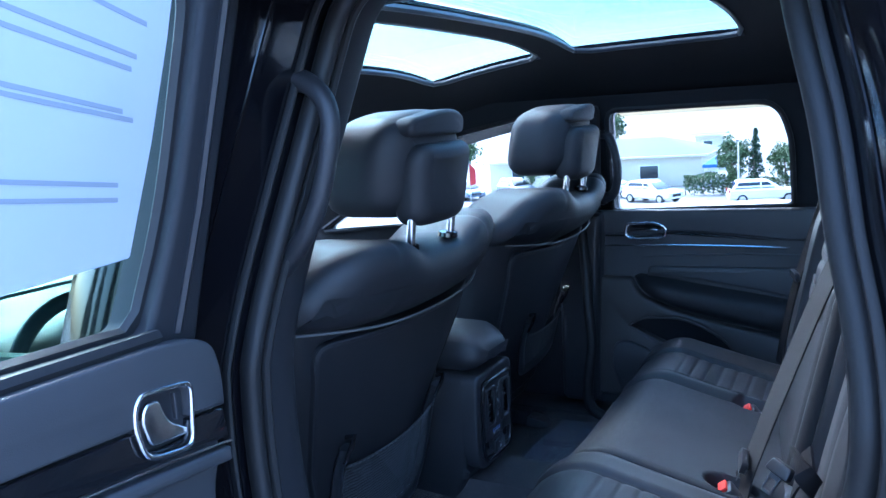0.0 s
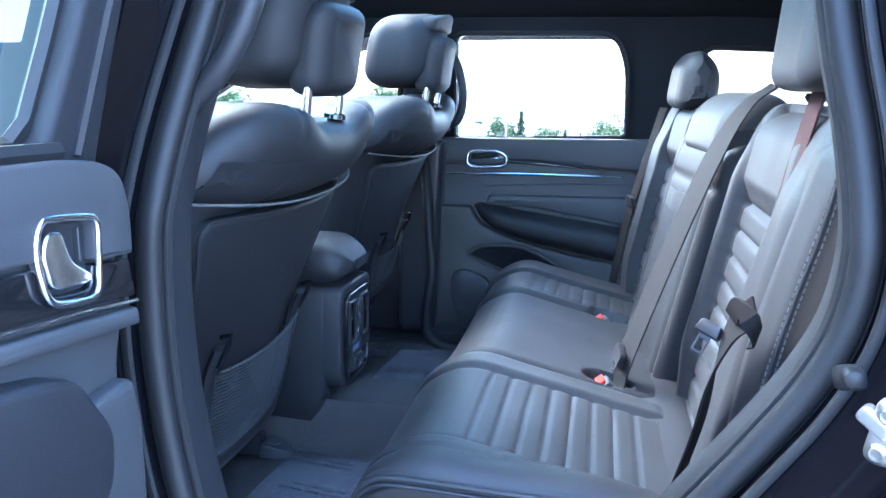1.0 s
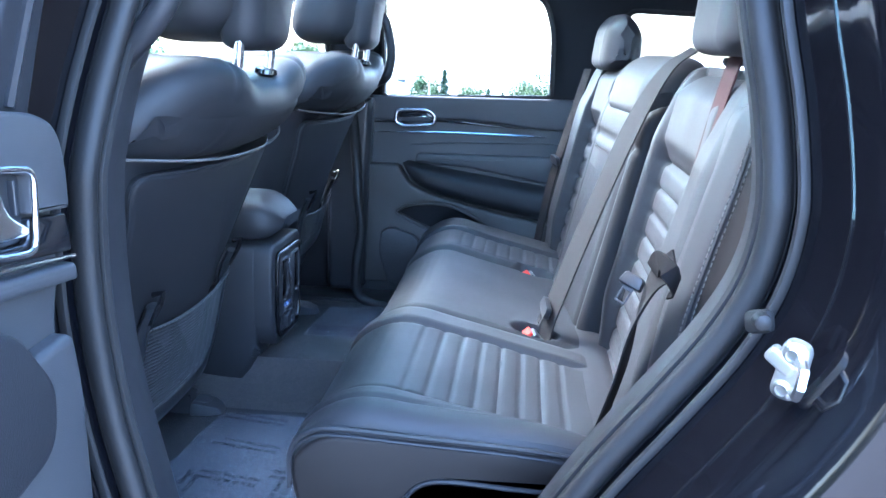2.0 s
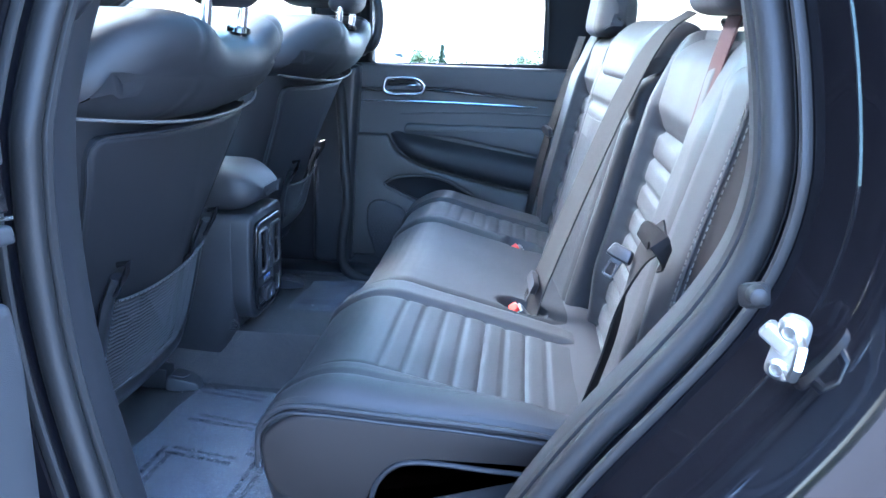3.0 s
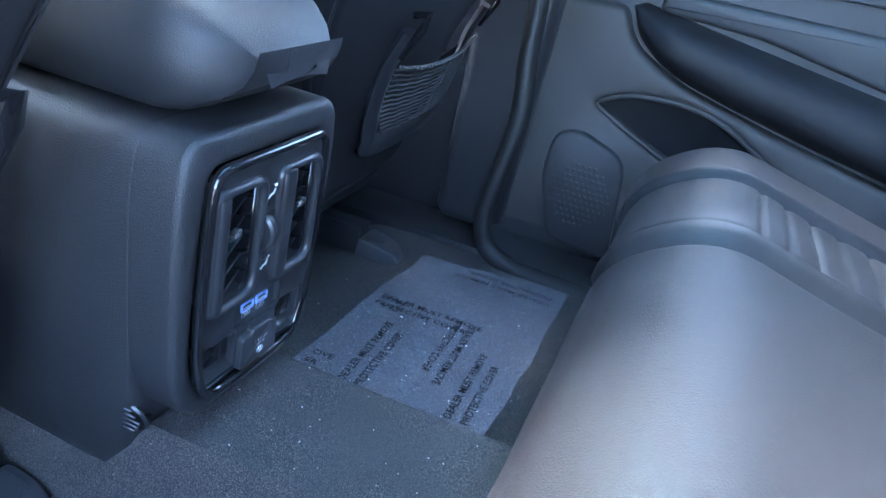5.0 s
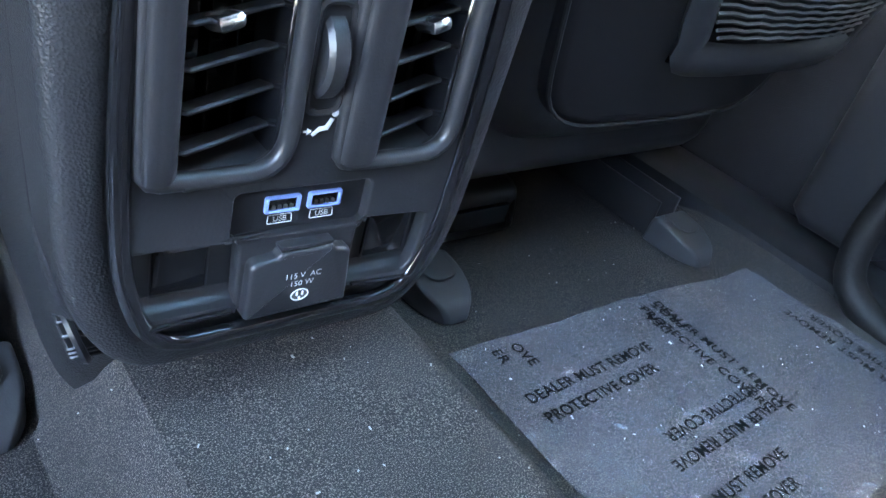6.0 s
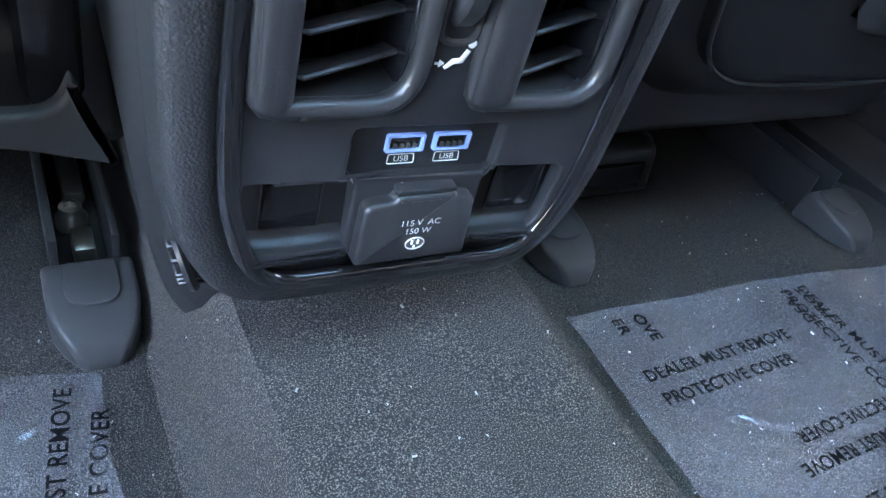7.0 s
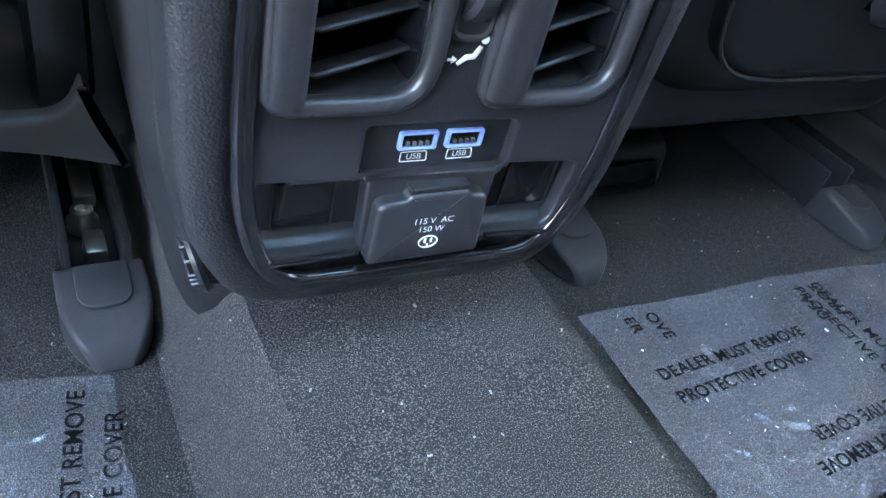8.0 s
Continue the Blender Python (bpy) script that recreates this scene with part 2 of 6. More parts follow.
steps = [-900, -300, -120, -80] + [-60 + 2.5 * k for k in range(49)] + [80, 120, 300, 900]
rings = [[(x, y, -5.4 * smooth01((math.hypot(x, y) - 8) / 38)) for x in steps] + [(900, y, -8), (-900, y, -8)] for y in steps]
ground = part("ground", loft(rings), ASPHALT, sharp=80)
tagged(ground, "grey asphalt of a car park reaching to the horizon", "ground", kind="structure")

FLOOR = 0.655


def floor_z(x):
    up = smooth01((0.156 - x) / 0.086) if x > 0 else smooth01((0.064 + x) / 0.020)
    return FLOOR + 0.098 * up


xs = [-0.70 + 1.38 * k / 400 for k in range(401)]
rings = []
for k in range(40):
    y = -0.85 + 2.0 * k / 39
    lift = 0.10 * smooth01((y - 0.85) / 0.2)
    dip = -0.02 * smooth01((y - 0.1) / 0.1)
    rings.append([(x, y, floor_z(x) + lift + dip + 0.0015 * noise.noise(Vector((x * 9, y * 9, 0)))) for x in xs] + [(0.68, y, 0.5), (-0.70, y, 0.5)])
floor = part("floor", loft(rings), CARPET)
tagged(floor, "dark grey speckled carpet floor with a centre hump", "floor", kind="structure")


def roof_z(x, y):
    z = 1.605 - (0.14 if x > 0 else 0.035) * (abs(x) / 0.70) ** 3.2 - 0.04 * smooth01((-0.3 - y) / 1.2)
    return z - 0.24 * max(0, (y + 0.05)) ** 1.6


HOLE_X = 0.43
OPENINGS = [(0.012, 0.300), (-0.43, -0.066)]


def roof_sheet(lift, thick, y0, y1, half, grow=0.0):
    gx = sorted({round(-half + 2 * half * k / 44, 4) for k in range(45)} | {-HOLE_X - grow, HOLE_X + grow})
    gy = sorted({round(y0 + (y1 - y0) * k / 60, 4) for k in range(61)} | {v + s * grow for c, d in OPENINGS for v, s in ((c, -1), (d, 1))})
    bm = bmesh.new()
    low = {(x, y): bm.verts.new((x, y, roof_z(x, y) + lift)) for x in gx for y in gy}
    top = {(x, y): bm.verts.new((x, y, roof_z(x, y) + lift + thick)) for x in gx for y in gy}

    def solid(i, j):
        if not (0 <= i < len(gx) - 1 and 0 <= j < len(gy) - 1):
            return False
        cx, cy = (gx[i] + gx[i + 1]) / 2, (gy[j] + gy[j + 1]) / 2
        return not any(abs(cx) < HOLE_X + grow and c - grow < cy < d + grow for c, d in OPENINGS)

    for i in range(len(gx) - 1):
        for j in range(len(gy) - 1):
            if not solid(i, j):
                continue
            q = [(gx[i], gy[j]), (gx[i + 1], gy[j]), (gx[i + 1], gy[j + 1]), (gx[i], gy[j + 1])]
            bm.faces.new([low[p] for p in reversed(q)])
            bm.faces.new([top[p] for p in q])
            for (di, dj), (a, b) in {(0, -1): (0, 1), (1, 0): (1, 2), (0, 1): (2, 3), (-1, 0): (3, 0)}.items():
                if not solid(i + di, j + dj):
                    bm.faces.new((low[q[a]], low[q[b]], top[q[b]], top[q[a]]))
    bmesh.ops.delete(bm, geom=[v for v in bm.verts if not v.link_faces], context="VERTS")
    return bm


ceiling = tagged(part("ceiling", roof_sheet(0, 0.008, -1.7, 0.98, 0.69), HEADLINER), "black cloth headliner with two sunroof openings", "headliner", kind="structure")
roof = tagged(part("roof", roof_sheet(0.012, 0.006, -1.75, 0.98, 0.76, 0.004), PAINT), "black painted car roof", "roof", kind="structure")
for n, (c, d) in enumerate(OPENINGS):
    a, b = -HOLE_X, HOLE_X
    w = thing(f"window_{n + 5}", (0, (c + d) / 2, 1.62), "tinted glass sunroof panel set in the headliner", "sunroof", "sunroof panels", "structure")
    ring = [(x, y, roof_z(x, y) + 0.003) for x, y in rounded([(a, c), (b, c), (b, d), (a, d)], 0.04, 60)]
    part("window_frame", tube(ring, 0.006, 6, loop=True), SMOOTH_PLASTIC, w)
    rings = []
    for k in range(13):
        x = a - 0.02 + (b - a + 0.04) * k / 12
        ys = [c - 0.02 + (d - c + 0.04) * j / 6 for j in range(7)]
        rings.append([(x, y, roof_z(x, y) + 0.020) for y in ys] + [(x, y, roof_z(x, y) + 0.024) for y in reversed(ys)])
    pane = part("pane", loft(rings), TINT, w)
    pane.visible_shadow = False

# --- the sides, with their window openings; they lean in towards the roof ---
SIDE = 0.71


def leaned(bm, amount=0.25):
    for v in bm.verts:
        s = 1 if v.co.x > 0 else -1
        v.co.x -= s * amount * max(0, v.co.z - 1.2)
    return bm


def side_plane(x):
    """Outline coordinates are (y, z); the plate grows away from the cabin."""
    return axes((x, 0, 0), (0, 1, 0), (0, 0, 1)) if x > 0 else axes((x, 0, 0), (0, -1, 0), (0, 0, 1))


REAR_WIN = [(-0.10, 1.206, .015), (-0.112, 1.503, .03), (-0.56, 1.497, .05), (-0.592, 1.40, .04), (-0.596, 1.217, .015)]
FRONT_WIN = [(0.06, 1.20, .02), (1.0, 1.14, .03), (0.45, 1.45, .12), (0.05, 1.515, .03)]
QUARTER_WIN = [(-0.80, 1.25, .03), (-0.78, 1.46, .04), (-1.25, 1.44, .06), (-1.42, 1.28, .04)]
WALL = [(-1.75, 0.6), (-1.75, 1.45), (-0.9, 1.535), (0.3, 1.55), (0.72, 1.40), (1.2, 1.13), (1.2, 0.6)]
bm = slab(rounded(WALL, 0.05), side_plane(SIDE + 0.02), 0.05, 0.0, [rounded(w) for w in (REAR_WIN, FRONT_WIN, QUARTER_WIN)])
wall = tagged(part("wall_right", leaned(bm), HEADLINER), "black trimmed car side with three window openings", "car side", kind="structure")
bm = slab(rounded(WALL, 0.05), side_plane(SIDE + 0.075), 0.02, 0.0, [rounded(w) for w in (REAR_WIN, FRONT_WIN, QUARTER_WIN)])
part("outer_panel", leaned(bm), PAINT, wall)
FAR_WINDOWS = []
for n, (w, label) in enumerate(((REAR_WIN, "rear door window"), (FRONT_WIN, "front door window"), (QUARTER_WIN, "rear quarter window"))):
    win = thing(f"window_{n + 1}", (SIDE, w[0][0], 1.2), ("clear " if n == 1 else "lightly tinted ") + label + " glass of the car", "window", kind="structure")
    FAR_WINDOWS.append(win)
    ring = [(SIDE + 0.012, y, z) for y, z in rounded(w, 0.02, 80)]
    part("window_frame", leaned(tube(ring, 0.008, 6, loop=True)), RUBBER, win)
    p = part("pane", leaned(slab(rounded(w), side_plane(SIDE + 0.05), 0.004, 0)), GLASS if n == 1 else PRIVACY, win)
    p.visible_shadow = False

# near side: the doorway, and the car's flank before and behind it
CURVE = [(-0.580, 1.57), (-0.594, 1.50), (-0.612, 1.42), (-0.624, 1.34), (-0.637, 1.27), (-0.643, 1.20), (-0.636, 1.14), (-0.612, 1.085), (-0.572, 1.025),
         (-0.522, 0.955), (-0.476, 0.88), (-0.43, 0.79)]
WAY = [Vector((p.x, p.y)) for p in curve([(y, z, 0) for y, z in CURVE], 60)]
DOORWAY = WAY + [Vector(p) for p in rounded([(-0.41, 0.71, .05), (-0.125, 0.70, .06), (-0.058, 1.02, .2), (-0.062, 1.22, .2), (-0.165, 1.595, .05), (-0.56, 1.600, .03)], 0.05)]
DOORWAY = even(DOORWAY, 220, True)


def around(x, off, lean_in=0.25):
    """The doorway's line at a depth x, grown by off."""
    n = len(DOORWAY)
    out = []
    for i, p in enumerate(DOORWAY):
        d = (DOORWAY[(i + 1) % n] - DOORWAY[i - 1]).normalized()
        q = p + Vector((d.y, -d.x)) * off * AROUND_SIGN
        out.append(Vector((x - 0.02 + lean_in * max(0, q.y - 1.2), q.x, q.y)))
    return out


AROUND_SIGN = 1
area = sum(DOORWAY[i].x * DOORWAY[(i + 1) % len(DOORWAY)].y - DOORWAY[(i + 1) % len(DOORWAY)].x * DOORWAY[i].y for i in range(len(DOORWAY)))
AROUND_SIGN = 1 if area > 0 else -1


def doorway_band(section):
    return loft([[around(x, o)[i] for x, o in section] for i in range(len(DOORWAY))], loop=True)


doorway = thing("wall_left", (-0.7, -0.3, 0.6), "black painted door opening of the car with rubber seals", "door frame", kind="structure")
part("jamb", doorway_band([(-0.675, 0.012), (-0.70, 0.014), (-0.714, 0.022), (-0.745, 0.026), (-0.764, 0.034), (-0.80, 0.042), (-0.820, 0.062), (-0.826, 0.10),
                           (-0.80, 0.16), (-0.66, 0.16), (-0.655, 0.03)]), PAINT, doorway)
part("inner_trim", doorway_band([(-0.656, 0.006), (-0.647, 0.000), (-0.612, -0.001), (-0.603, 0.004), (-0.600, 0.012), (-0.600, 0.03), (-0.638, 0.034), (-0.638, 0.14), (-0.652, 0.14), (-0.662, 0.014)]), BACK_PANEL, doorway,
     "satin black inner trim")
seal = part("seal", doorway_band([(-0.680 + 0.010 * math.cos(a), 0.001 + 0.012 * math.sin(a)) for a in [k * math.pi / 6 for k in range(12)]]), RUBBER, doorway, "grey rubber door seal")
part("seal_bead", doorway_band([(-0.664 + 0.006 * math.cos(a), -0.005 + 0.007 * math.sin(a)) for a in [k * math.pi / 4 for k in range(8)]]), RUBBER, seal)
part("seal_base", doorway_band([(-0.655, 0.000), (-0.652, 0.016), (-0.684, 0.020), (-0.684, 0.004)]), RUBBER, seal)
part("seal_lip", doorway_band([(-0.703 + 0.004 * math.cos(a), 0.013 + 0.005 * math.sin(a)) for a in [k * math.pi / 4 for k in range(8)]]), RUBBER, doorway)
part("weld_flange", doorway_band([(-0.752 + 0.003 * math.cos(a), 0.031 + 0.003 * math.sin(a)) for a in [k * math.pi / 3 for k in range(6)]]), PAINT, doorway)
REAR_FLANK = [(-0.52, 0.5), (-0.57, 0.82), (-0.70, 1.0), (-0.75, 1.2), (-0.70, 1.54), (-0.9, 1.535), (-1.75, 1.45), (-1.75, 0.5)]
bm = slab(rounded(REAR_FLANK, 0.02), side_plane(-0.815) @ Matrix.Diagonal((-1, 1, 1, 1)), 0.02, 0.0, [rounded(QUARTER_WIN)])
flank = tagged(part("rear_flank", leaned(bm), PAINT, doorway), "black painted rear quarter of the car")
bm = slab(rounded(REAR_FLANK, 0.02), side_plane(-0.68) @ Matrix.Diagonal((-1, 1, 1, 1)), 0.03, 0.0, [rounded(QUARTER_WIN)])
part("rear_trim", leaned(bm), HEADLINER, doorway)
FRONT_FLANK = [(0.02, 0.5), (0.0, 1.0), (0.02, 1.54), (0.3, 1.55), (0.72, 1.40), (1.2, 1.13), (1.2, 0.5)]
for x, m, nm in ((-0.80, PAINT, "front_flank"), (-0.70, DOOR_SKIN, "front_door_trim")):
    bm = slab(rounded(FRONT_FLANK, 0.02), side_plane(x) @ Matrix.Diagonal((-1, 1, 1, 1)), 0.02, 0.0, [rounded(FRONT_WIN)])
    part(nm, leaned(bm), m, doorway)
sill = part("sill", box((0.16, 2.9, 0.24), (-0.74, -0.3, 0.56), 0.03), PAINT, doorway)
part("sill_plate", box((0.09, 0.42, 0.012), (-0.665, -0.26, 0.688), 0.005), SMOOTH_PLASTIC, doorway)

# front and back of the cabin
bm = bmesh.new()
box((1.5, 0.05, 0.7), (0, 1.25, 0.75), 0.01, bm=bm)
tagged(part("wall_front", bm, SMOOTH_PLASTIC), "black firewall trim closing the front footwells", "bulkhead", kind="structure")
bm = slab(rounded([(-0.69, 0.5), (0.69, 0.5), (0.66, 1.25), (0.55, 1.56), (-0.55, 1.56), (-0.66, 1.25)], 0.03), axes((0, -1.72, 0), (-1, 0, 0), (0, 0, 1)), 0.04, 0,
          [rounded([(-0.55, 1.15), (0.55, 1.15), (0.46, 1.46), (-0.46, 1.46)], 0.05)])
tagged(part("wall_back", bm, HEADLINER), "black trimmed tailgate with its window opening", "tailgate", kind="structure")
pane = part("window_4", slab(rounded([(-0.56, 1.14), (0.56, 1.14), (0.47, 1.47), (-0.47, 1.47)], 0.05), axes((0, -1.755, 0), (-1, 0, 0), (0, 0, 1)), 0.004, 0), GLASS)
pane.visible_shadow = False
tagged(pane, "clear tailgate window glass of the car", "window", kind="structure")
rings = []
for k in range(9):
    u = k / 8
    y, z = 1.28 - 0.50 * u, 1.12 + 0.34 * u
    half = 0.66 - 0.06 * u
    rings.append([(-half + 2 * half * j / 10, y + 0.10 * (1 - (2 * j / 10 - 1) ** 2) * 0.6, z) for j in range(11)] + [(half - 2 * half * j / 10, y + 0.06 * (1 - (2 * j / 10 - 1) ** 2) + 0.005, z + 0.005) for j in range(11)])
ws = part("window_8", loft(rings), GLASS)
ws.visible_shadow = False
tagged(ws, "clear windscreen glass behind the dashboard", "windscreen", kind="structure")

# the rest of the car's body, which closes it below, before and behind
body = thing("car_body", (0, 0.3, 0.0), "black painted lower body and bonnet of the parked car", "car body", kind="structure")
part("under_body", box((1.56, 3.9, 0.24), (0, 0.25, 0.38), 0.06), PAINT, body)
part("bonnet", pad(rounded([(1.30, 0.45, .05), (1.30, 1.08, .03), (1.75, 1.05, .2), (2.20, 0.94, .15), (2.28, 0.72, .08), (2.26, 0.36, .08)], 0.05, 60), -0.84, 0.84, 0.10, 8), PAINT, body, sharp=60)
part("rear_bumper", pad(rounded([(-1.66, 0.40, .05), (-1.92, 0.42, .08), (-1.94, 0.70, .08), (-1.80, 0.98, .08), (-1.78, 0.5, .02)], 0.04, 50), -0.82, 0.82, 0.10, 8), PAINT, body, sharp=60)
part("near_flank", box((0.05, 3.3, 0.36), (-0.80, 0.1, 0.52), 0.02), PAINT, body)
part("far_flank", box((0.05, 3.3, 0.36), (0.80, 0.1, 0.52), 0.02), PAINT, body)
for x in (-0.80, 0.80):
    for y in (1.50, -1.20):
        w = part("wheel", lathe([(0.0, 0.09), (0.24, 0.10), (0.26, 0.12), (0.36, 0.11), (0.38, 0.06), (0.38, -0.06), (0.36, -0.1), (0.0, -0.1)], 28, Matrix.Translation((x, y, 0.38)) @ pose(0, 0, 0, 0, 90 if x > 0 else -90)), RUBBER, body, "black tyre")
        part("rim", lathe([(0.0, 0.115), (0.07, 0.12), (0.22, 0.108), (0.25, 0.125), (0.26, 0.112)], 24, Matrix.Translation((x, y, 0.38)) @ pose(0, 0, 0, 0, 90 if x > 0 else -90)), STEEL, w, "metal rim")


# ---- the rear bench ----
def back_skew(x):
    return 0.12 * max(0.0, x + 0.15)


def ribs(s, first, pitch, count, deep=0.0085):
    """How deep a ribbed panel lies in at s: sewn channels with rolls between."""
    u = (s - first) / pitch
    if u < -0.3 or u > count + 0.3:
        return 0.0
    f = abs(u - round(u))
    return deep * (math.exp(-(f / 0.10) ** 2) - 0.15 * (1 - math.exp(-(f / 0.30) ** 2)))


def band(x, a, b, soft=0.012):
    return smooth01((x - a) / soft + 0.5) * smooth01((b - x) / soft + 0.5)


bench = thing("rear_bench", (0, -0.4, FLOOR), "black leather rear bench with ribbed outer seats and split backrest", "car seat")
CUSHION = rounded([(-0.235, 0.70, .02), (-0.192, 0.80, .03), (-0.194, 0.880, .05), (-0.268, 0.927, .07), (-0.585, 0.850, .02), (-0.60, 0.70, .02)], 0.03, 320)
WELLS = ((-0.155, -0.475), (0.178, -0.472))


def cushion_dent(xa, xb, ribbed):
    def dent(x, i, y, z):
        top = smooth01((z - 0.80) / 0.02)
        d = 0.0
        if top <= 0:
            return 0.0
        # soft hollows where the padding has settled
        d += 0.0016 * noise.noise(Vector((x * 11, y * 11, 3.0)))
        if ribbed:
            inside = band(x, xa, xb)
            d += inside * top * ribs(-y, 0.312, 0.0283, 7, 0.0026)
            along = smooth01((y + 0.56) / 0.02)
            d += top * along * 0.007 * (groove(x - xa, 0.005) + groove(x - xb, 0.005))
            d -= top * 0.006 * (1 - inside) * along * (1 if z > 0.84 else 0.3)
            d += 0.004 * band(x, -0.60, xa, 0.01) * groove(x + 0.524, 0.004) * top
        # the raised outer bolster of the near cushion
        if xa < -0.4:
            d -= 0.026 * smooth01((-0.485 - x) / 0.05) * smooth01((-y - 0.28) / 0.22) * top
        # wells for the buckles
        for bx, by in WELLS:
            r = math.hypot((x - bx) / 0.024, (y - by) / 0.036)
            d += 0.024 * smooth01((1.15 - r) / 0.35)
        return d
    return dent


def set_back(a, v):
    """The front of the bench lies further back towards its middle."""
    return Vector((v.x, v.y - 0.018 * smooth01((v.x + 0.32) / 0.26) * smooth01((v.y + 0.42) / 0.2), v.z))


def cushion(name, x0, x1, panel, mat, r, steps, label=""):
    return part(name, pad(CUSHION, x0, x1, r, steps, cushion_dent(*panel), warp=set_back), mat, bench, label, sharp=60)


near_c = cushion("cushion", -0.566, -0.190, (-0.492, -0.258, True), LEATHER, 0.028, 120)
cushion("cushion", -0.187, 0.168, (0, 0, False), LEATHER_SOFT, 0.012, 70, "smooth centre cushion")
cushion("cushion", 0.171, 0.470, (0.212, 0.345, True), LEATHER, 0.045, 90)

# the sewn edge of the near cushion: a rolled seam over a plain side panel that is cut away over the seat's base
EDGE = curve([(-0.562, -0.545, 0.868), (-0.566, -0.510, 0.886), (-0.567, -0.44, 0.894), (-0.567, -0.35, 0.898), (-0.567, -0.26, 0.902), (-0.566, -0.222, 0.897), (-0.564, -0.198, 0.872), (-0.563, -0.195, 0.83)], 70)
part("piping", tube(EDGE, 0.0034, 8), LEATHER, near_c, "rolled leather piping")
part("piping", tube([p + Vector((-0.001, 0.001, -0.008)) for p in EDGE], 0.0025, 8), LEATHER, near_c, "rolled leather piping")
SKIRT = [(-0.197, 0.862, .02), (-0.205, 0.80, .03), (-0.240, 0.782, .02), (-0.318, 0.776, .006), (-0.326, 0.820, .03), (-0.362, 0.848, .03), (-0.535, 0.842, .02), (-0.552, 0.862, .015), (-0.515, 0.884, .02), (-0.35, 0.894, .1), (-0.235, 0.894, .04)]
part("side_skirt", slab(rounded(SKIRT, 0.02), axes((-0.556, 0, 0), (0, 1, 0), (0, 0, 1)) @ Matrix.Diagonal((1, 1, -1, 1)), 0.014, 0.006), SIDE_VINYL, near_c, "plain vinyl side panel", sharp=60)
part("skirt_hem", tube(curve([(-0.571, -0.318, 0.778), (-0.571, -0.328, 0.822), (-0.571, -0.362, 0.848), (-0.571, -0.45, 0.846), (-0.569, -0.535, 0.842)], 40), 0.003, 8), LEATHER, near_c)
part("seat_base", pad(rounded([(-0.30, 0.675), (-0.30, 0.86), (-0.60, 0.86), (-0.60, 0.675)], 0.03, 50), -0.552, 0.46, 0.015, 10), SMOOTH_PLASTIC, bench, "satin black seat base")
part("hinge_cover", pad(rounded([(-0.335, 0.755, .01), (-0.335, 0.800, .02), (-0.37, 0.806, .02), (-0.455, 0.798, .02), (-0.475, 0.775, .02), (-0.46, 0.755, .01)], 0.02, 40), -0.580, -0.545, 0.012, 6), GREY_PLASTIC, bench, "grey plastic hinge cover")


def stitches(line, step, length, r, mat, parent, label="grey stitching", lift=(0, 0, 0.001)):
    """A row of short threads along a line."""
    pts = [Vector(p) for p in line]
    total = sum((b - a).length for a, b in zip(pts, pts[1:]))
    n = max(2, int(total / step))
    fine = even(pts, n * 2 + 1)
    bm = bmesh.new()
    for i in range(n):
        a, b = fine[2 * i], fine[2 * i + 1]
        mid, d = (a + b) / 2 + Vector(lift), (b - a).normalized() * length / 2
        tube([mid - d, mid + d], r, 5, bm=bm)
    return part("stitching", bm, mat, parent, label)


stitches([p + Vector((0.007, -0.002, 0.006)) for p in EDGE], 0.006, 0.0042, 0.0006, DARK_STITCH, near_c, "")


# backrests
def back_y(z):
    """The depth of the front of the rear backrests at a height."""
    return -0.565 - 0.21 * (z - 0.80)


BACK = rounded([(back_y(0.83), 0.83, .03), (back_y(1.262), 1.262, .03), (-0.688, 1.297, .03), (-0.76, 1.285, .03), (-0.68, 0.80, .03)], 0.03, 280)


def back_dent(xa, xb, taper=0.0):
    def dent(x, i, y, z):
        if y < back_y(z) - 0.03:
            return 0.0
        edge = xa + taper * max(0, 1.17 - z)
        inside = band(x, edge, xb)
        low = smooth01((1.165 - z) / 0.02)
        d = inside * (ribs(z, 0.862, 0.0370, 8, 0.0050) * low + 0.012)
        d += 0.006 * (groove(x - edge, 0.005) + groove(x - xb, 0.005)) * smooth01((z - 0.84) / 0.02)
        d -= 0.014 * inside * smooth01((z - 1.165) / 0.03) * smooth01((1.30 - z) / 0.05)
        d += 0.008 * inside * groove(z - 1.160, 0.005)
        # the rounded inner shoulder of the bolsters
        d -= 0.012 * (1 - inside) * smooth01((z - 0.85) / 0.1) * smooth01((1.26 - z) / 0.08)
        return d + 0.0014 * noise.noise(Vector((x * 12, z * 12, 7.0)))
    return dent


def backed(x, v):
    return Vector((v.x, v.y + back_skew(v.x), v.z))


near_b = part("backrest", pad(BACK, -0.508, -0.108, 0.04, 110, back_dent(-0.418, -0.162, 0.28), warp=backed), LEATHER, bench, sharp=60)
MID_BACK = rounded([(-0.545, 0.84, .03), (-0.628, 1.215, .03), (-0.660, 1.236, .02), (-0.74, 1.23, .03), (-0.67, 0.82, .03)], 0.03, 140)
mid_b = part("armrest", pad(MID_BACK, -0.100, 0.185, 0.02, 40, lambda x, i, y, z: 0.006 * groove(z - 1.165, 0.006) + 0.006 * groove(x + 0.080, 0.005) + 0.006 * groove(x - 0.165, 0.005), warp=backed),
             LEATHER_SOFT, bench, "folded-up centre armrest in smooth leather", sharp=60)
strap_z = 1.128
